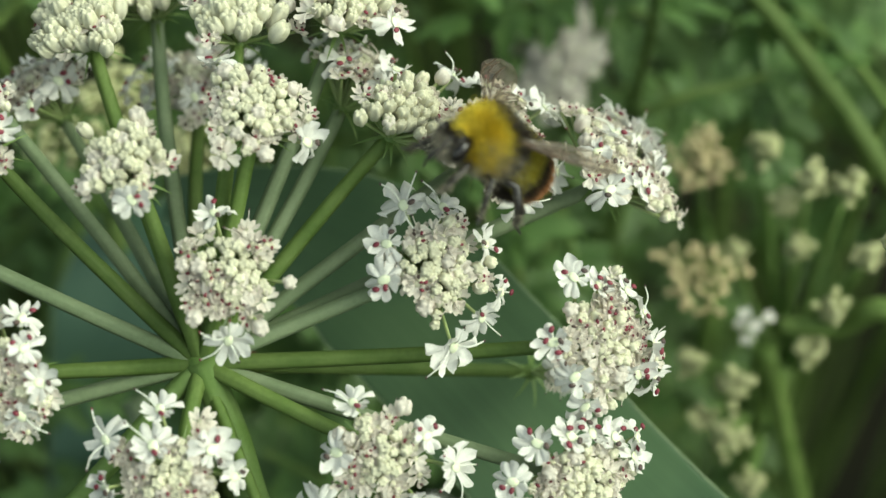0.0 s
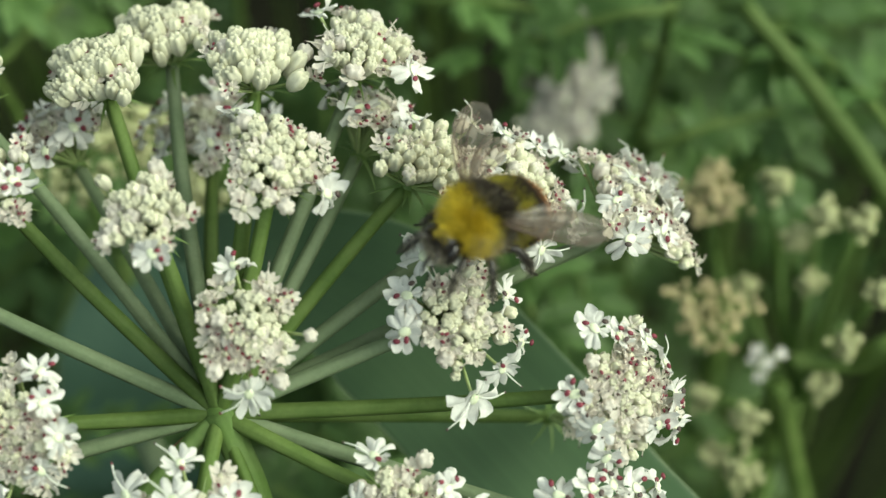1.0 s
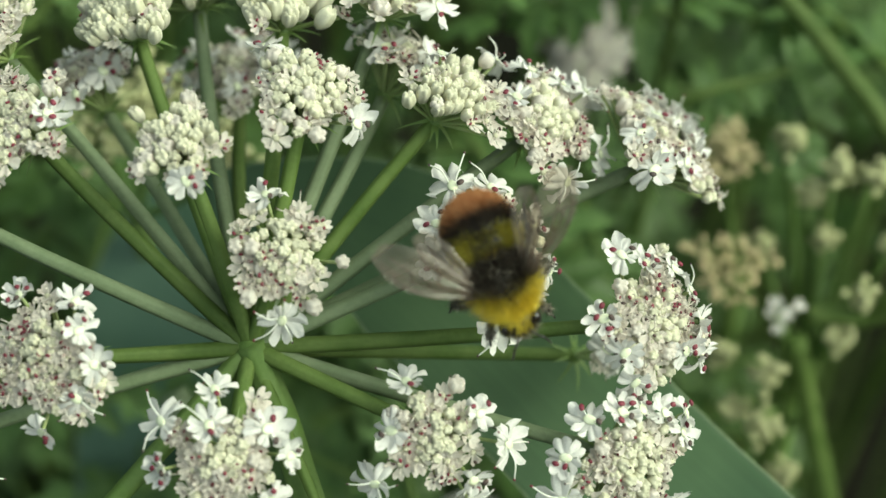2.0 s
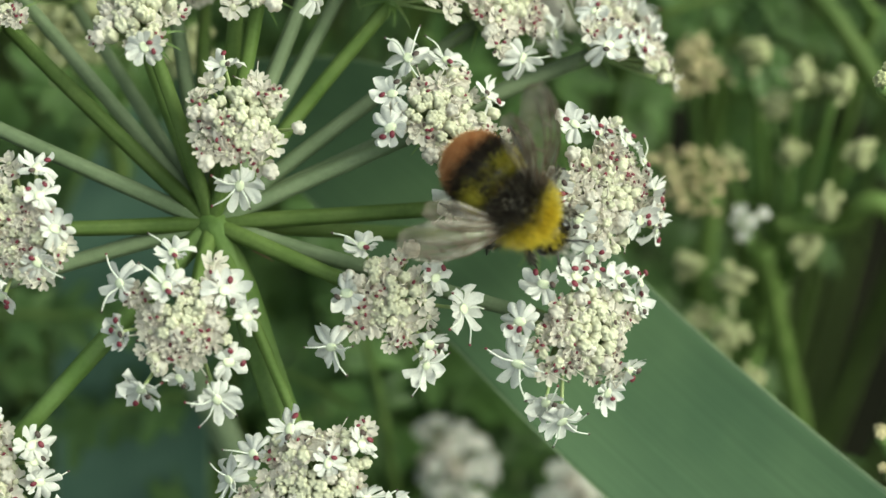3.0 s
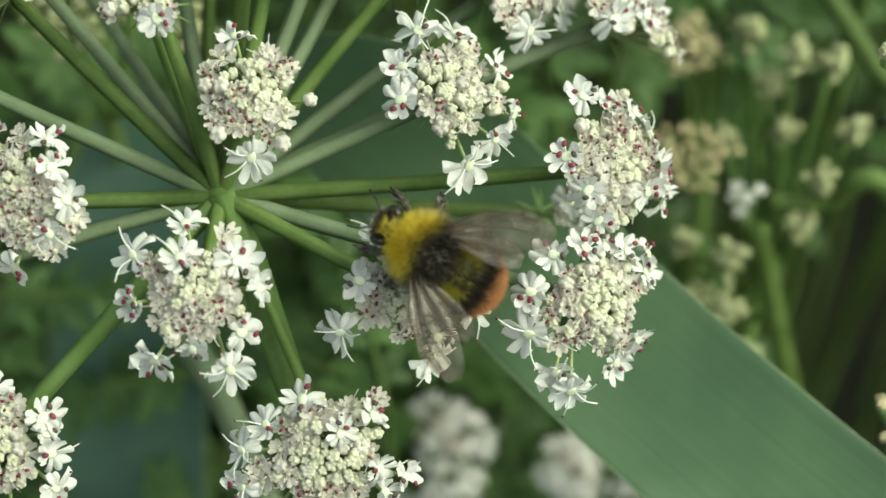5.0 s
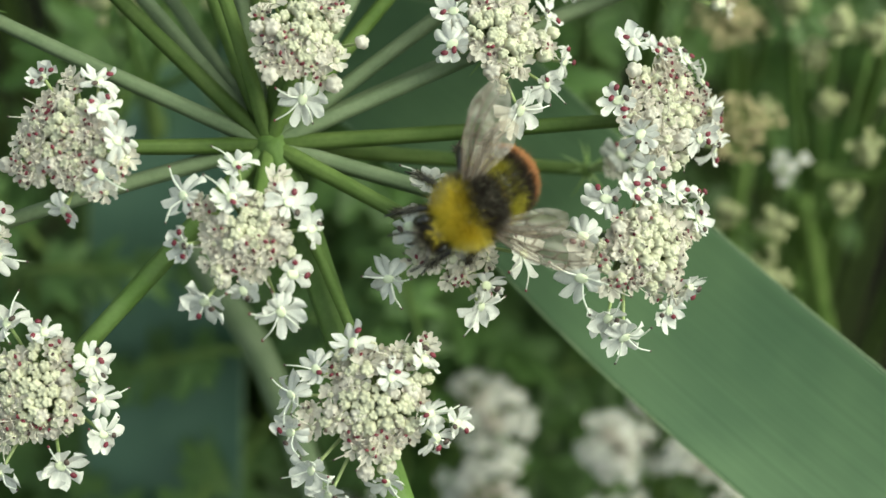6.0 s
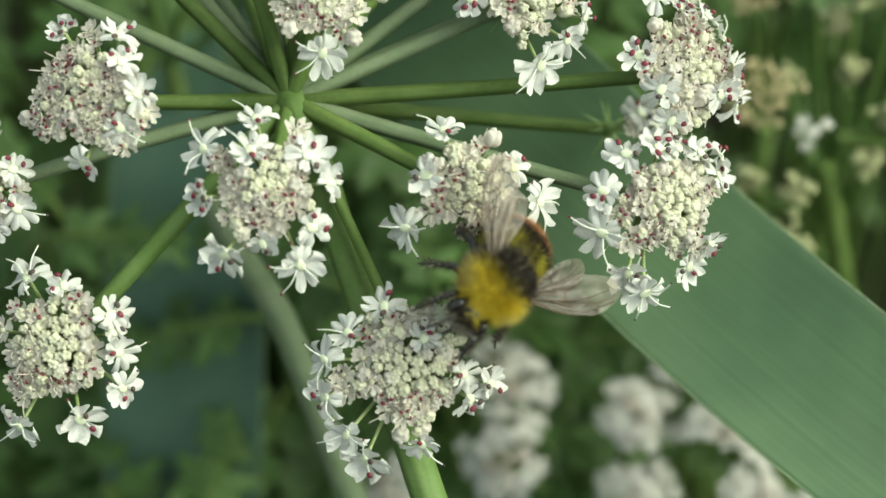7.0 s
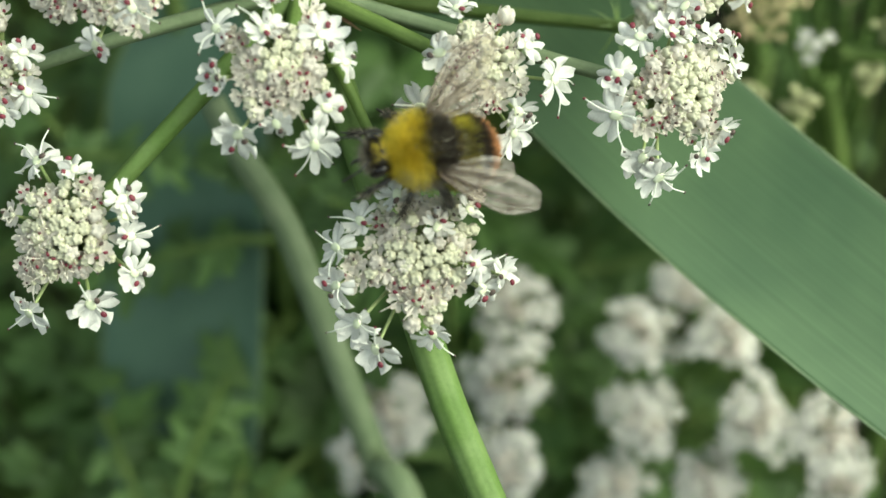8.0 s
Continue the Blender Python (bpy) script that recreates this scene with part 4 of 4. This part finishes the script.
    # legs
    for s in (1, -1):
        for kind, pts, thick in (
            ("foreleg", ((1.5, 1.2, -1.9), (2.9, 2.3, -2.1), (3.6, 2.6, -3.6), (4.1, 2.9, -4.7), (4.9, 3.1, -5.0)), (0.28, 0.30, 0.22, 0.12, 0.08)),
            ("midleg", ((0.2, 1.6, -2.1), (0.6, 3.5, -1.9), (0.4, 4.3, -3.7), (0.2, 4.7, -5.0), (0.7, 5.3, -5.4)), (0.30, 0.31, 0.25, 0.13, 0.08)),
            ("hindleg", ((-1.2, 1.6, -2.0), (-2.6, 3.4, -1.7), (-4.1, 4.2, -3.4), (-4.7, 4.4, -4.7), (-5.6, 4.7, -5.2)), (0.34, 0.40, 0.46, 0.20, 0.10))):
            bm = bmesh.new()
            tube(bm, [Vector((x, y * s, z)) * BM for x, y, z in pts], [t * BM for t in thick], 8)
            leg = part(kind, bm, CHITIN, bee)
            rng = random.Random(len(kind) + s)
            verts, faces = [], []
            for k in range(620):
                i = rng.choice((0, 1, 1, 2, 2))
                a, c = (Vector((pts[j][0], pts[j][1] * s, pts[j][2])) * BM for j in (i, i + 1))
                way = on_ball(rng)
                p = a.lerp(c, rng.random()) + way * 0.25 * BM
                side = way.cross(on_ball(rng)).normalized() * 0.025 * BM
                n = len(verts)
                verts += [p - side, p + side, p + (way + (c - a).normalized() * 0.7) * rng.uniform(0.3, 0.6) * BM]
                faces.append((n, n + 1, n + 2))
            me = bpy.data.meshes.new("leg_fur")
            me.from_pydata([tuple(v) for v in verts], [], faces)
            me.materials.append(FUR_BLACK)
            me.materials.append(FUR_PALE)
            me.polygons.foreach_set("material_index", [1 if rng.random() < 0.3 else 0 for f in faces])
            hair = tagged(new("leg_fur", me), kind="stuff")
            hair.parent = leg


def wing(name, side, long, wide, seed):
    """A wing that reaches out along its own x, its front edge towards y * side; its origin is its root."""
    bm = bmesh.new()
    def at(u, v):
        front = 0.05 * wide + 0.14 * wide * math.sin(math.pi * min(1.0, u * 1.05)) - 0.42 * wide * max(0.0, (u - 0.62) / 0.38) ** 2.4
        w = wide * (0.14 + 0.86 * math.sin(math.pi * (0.02 + 0.56 * u)) ** 1.2) * math.sqrt(max(0.0, 1 - max(0.0, (u - 0.45) / 0.55) ** 2.1)) + 0.01 * wide
        y = front - v * w
        z = 0.05 * wide * math.cos(v * 15) * (1 - u) + 0.035 * long * math.sin(math.pi * u) + 0.012 * wide * math.sin(u * 22 + v * 5)
        return Vector((long * u, -y * side, z)) * BM
    sheet(bm, [[at(i / 20, k / 10) for k in range(11)] for i in range(21)])
    ob = part(name, bm, WING, bee, "smoky translucent wing with brown veins")
    lines = [[(0, 0), (0.5, 0.0), (0.95, 0.03)], [(0, 0.2), (0.4, 0.14), (0.72, 0.02)], [(0.0, 0.3), (0.35, 0.36), (0.62, 0.42), (0.86, 0.60)], [(0.28, 0.30), (0.50, 0.22), (0.78, 0.28), (0.92, 0.30)], [(0.0, 0.5), (0.35, 0.66), (0.60, 0.86)], [(0.46, 0.24), (0.50, 0.40)], [(0.62, 0.22), (0.66, 0.46)], [(0.75, 0.05), (0.78, 0.28)], [(0.40, 0.38), (0.42, 0.70)]]
    for line in lines:
        bm = bmesh.new()
        pts = curve_points([at(u, v) for u, v in line], 5)
        tube(bm, pts, (0.10 * BM, 0.05 * BM), 5)
        part("vein", bm, VEIN, ob)
    return ob


build_bee()
FORE = {s: wing("forewing", s, 10.2, 4.2, 1) for s in (1, -1)}
HIND = {s: wing("hindwing", s, 7.0, 3.1, 2) for s in (1, -1)}


def wing_pose(s, spread, lift, hind=False):
    """spread: degrees out from straight back; s: 1 for its own left."""
    turn = 180 - s * spread
    root = Vector((-0.7 if hind else 0.2, 2.0 * s, 1.5 if hind else 1.65)) * BM
    return Matrix.Translation(root) @ pose(0, 0, 0, 0, 0, turn) @ pose(0, 0, 0, 0, -lift, 0) @ pose(0, 0, 0, 12 * s, 0, 0)


def nudge(key, rows):
    """Moves one umbellet, and swings its ray about the hub with it. Rows of seconds and a shift in millimetres."""
    h, r = HEADS[key]
    home, hub = h.matrix_basis.copy(), r.matrix_basis.translation.copy()
    arm = home.translation - hub
    a, c = [], []
    for t, x, y, z in rows:
        d = Vector((x, y, z)) * MM
        swing = arm.rotation_difference(arm + d).to_matrix().to_4x4()
        a.append((t, Matrix.Translation(d) @ Matrix.Translation(home.translation) @ swing @ Matrix.Translation(-home.translation) @ home))
        c.append((t, Matrix.Translation(hub) @ swing))
    walk(h, a)
    walk(r, c)


def motions():
    walk(bee, [
        (0.0, pose(0.0229, 0.0080, 0.7191, 9.0, -46.0, -157.0)),
        (0.5, pose(0.0222, 0.0080, 0.7192, 11.0, -46.0, -155.0)),
        (1.0, pose(0.0203, 0.0066, 0.7179, -3.0, -20.0, -138.0)),
        (1.2, pose(0.0175, 0.0026, 0.7158, -6.7, 17.6, -121.4)),
        (1.7, pose(0.0195, -0.0015, 0.7135, 2.0, 36.0, -85.8)),
        (2.3, pose(0.0216, -0.0043, 0.7109, 29.0, 27.0, -40.0)),
        (2.5, pose(0.0238, -0.0056, 0.7096, 32.0, 29.4, -31.5)),
        (3.0, pose(0.0250, -0.0062, 0.7091, 34.0, 26.0, -35.0)),
        (3.3, pose(0.0248, -0.0061, 0.7089, 4.0, 42.0, -88.0)),
        (3.5, pose(0.0219, -0.0084, 0.7071, -21.0, 44.0, -122.0)),
        (4.0, pose(0.0227, -0.0090, 0.7067, -15.4, 37.6, -110.4)),
        (4.5, pose(0.0186, -0.0088, 0.7074, -44.0, -2.0, -155.0)),
        (4.8, pose(0.0122, -0.0093, 0.7069, -42.0, -14.0, -176.0)),
        (5.0, pose(0.0167, -0.0106, 0.7061, -36.1, -28.0, 159.0)),
        (5.2, pose(0.0158, -0.0106, 0.7059, -42.0, -24.0, 162.0)),
        (6.3, pose(0.0161, -0.0137, 0.7038, -34.0, 3.0, -124.0)),
        (6.5, pose(0.0159, -0.0158, 0.7020, -29.4, 2.4, -123.6)),
        (7.0, pose(0.0166, -0.0190, 0.6995, -40.0, -4.0, -119.0)),
        (7.5, pose(0.0135, -0.0186, 0.6996, -30.0, -26.0, -148.0)),
        (8.0, pose(0.0098, -0.0181, 0.7000, -33.0, -20.0, -157.0)),
    ])
    # seconds, spread and lift of its own left and right wings
    wings = [(0.0, 40, 15, 62, 9), (0.5, 35, 14, 56, 16), (1.0, 50, 4, 55, 8), (1.2, 55, 11, 56, 6), (2.3, 53, 16, 56, 16), (2.5, 50, 14, 55, 14), (3.0, 58, 20, 62, 20),
             (3.5, 61, 10, 41, 20), (4.0, 60, 14, 37, 22), (4.5, 54, 13, 52, 15), (5.0, 49, 12, 44, 12), (5.2, 47, 14, 51, 12), (6.3, 64, 8, 48, 4), (6.5, 65, 9, 44, 4),
             (7.0, 52, 6, 44, 4), (7.5, 49, 9, 51, 10), (8.0, 35, 7, 55, 6)]
    for s in (1, -1):
        walk(FORE[s], [(t, wing_pose(s, *((a, b) if s > 0 else (c, d)))) for t, a, b, c, d in wings])
        walk(HIND[s], [(t, wing_pose(s, *((a - 16, b - 3) if s > 0 else (c - 16, d - 3)), True)) for t, a, b, c, d in wings])
    nudge("F", [(0, 0, 0, 0), (4.5, 0, 0, 0), (4.8, 0, -0.7, -0.6), (5.0, 0, -1.1, -0.9), (5.2, 0, -1.2, -1.0), (6.3, -0.3, -1.3, -1.1), (6.5, -0.4, -1.3, -1.0), (7.0, -0.4, -1.0, -0.8), (7.5, -0.4, -0.8, -0.6), (8.0, -0.4, -0.8, -0.6)])
    nudge("E", [(0, 0, 0, 0), (6.5, 0, 0, 0), (7.0, 1.05, -0.45, -0.35), (7.5, 1.0, -0.55, -0.45), (8.0, 0.9, -0.8, -0.65)])


motions()
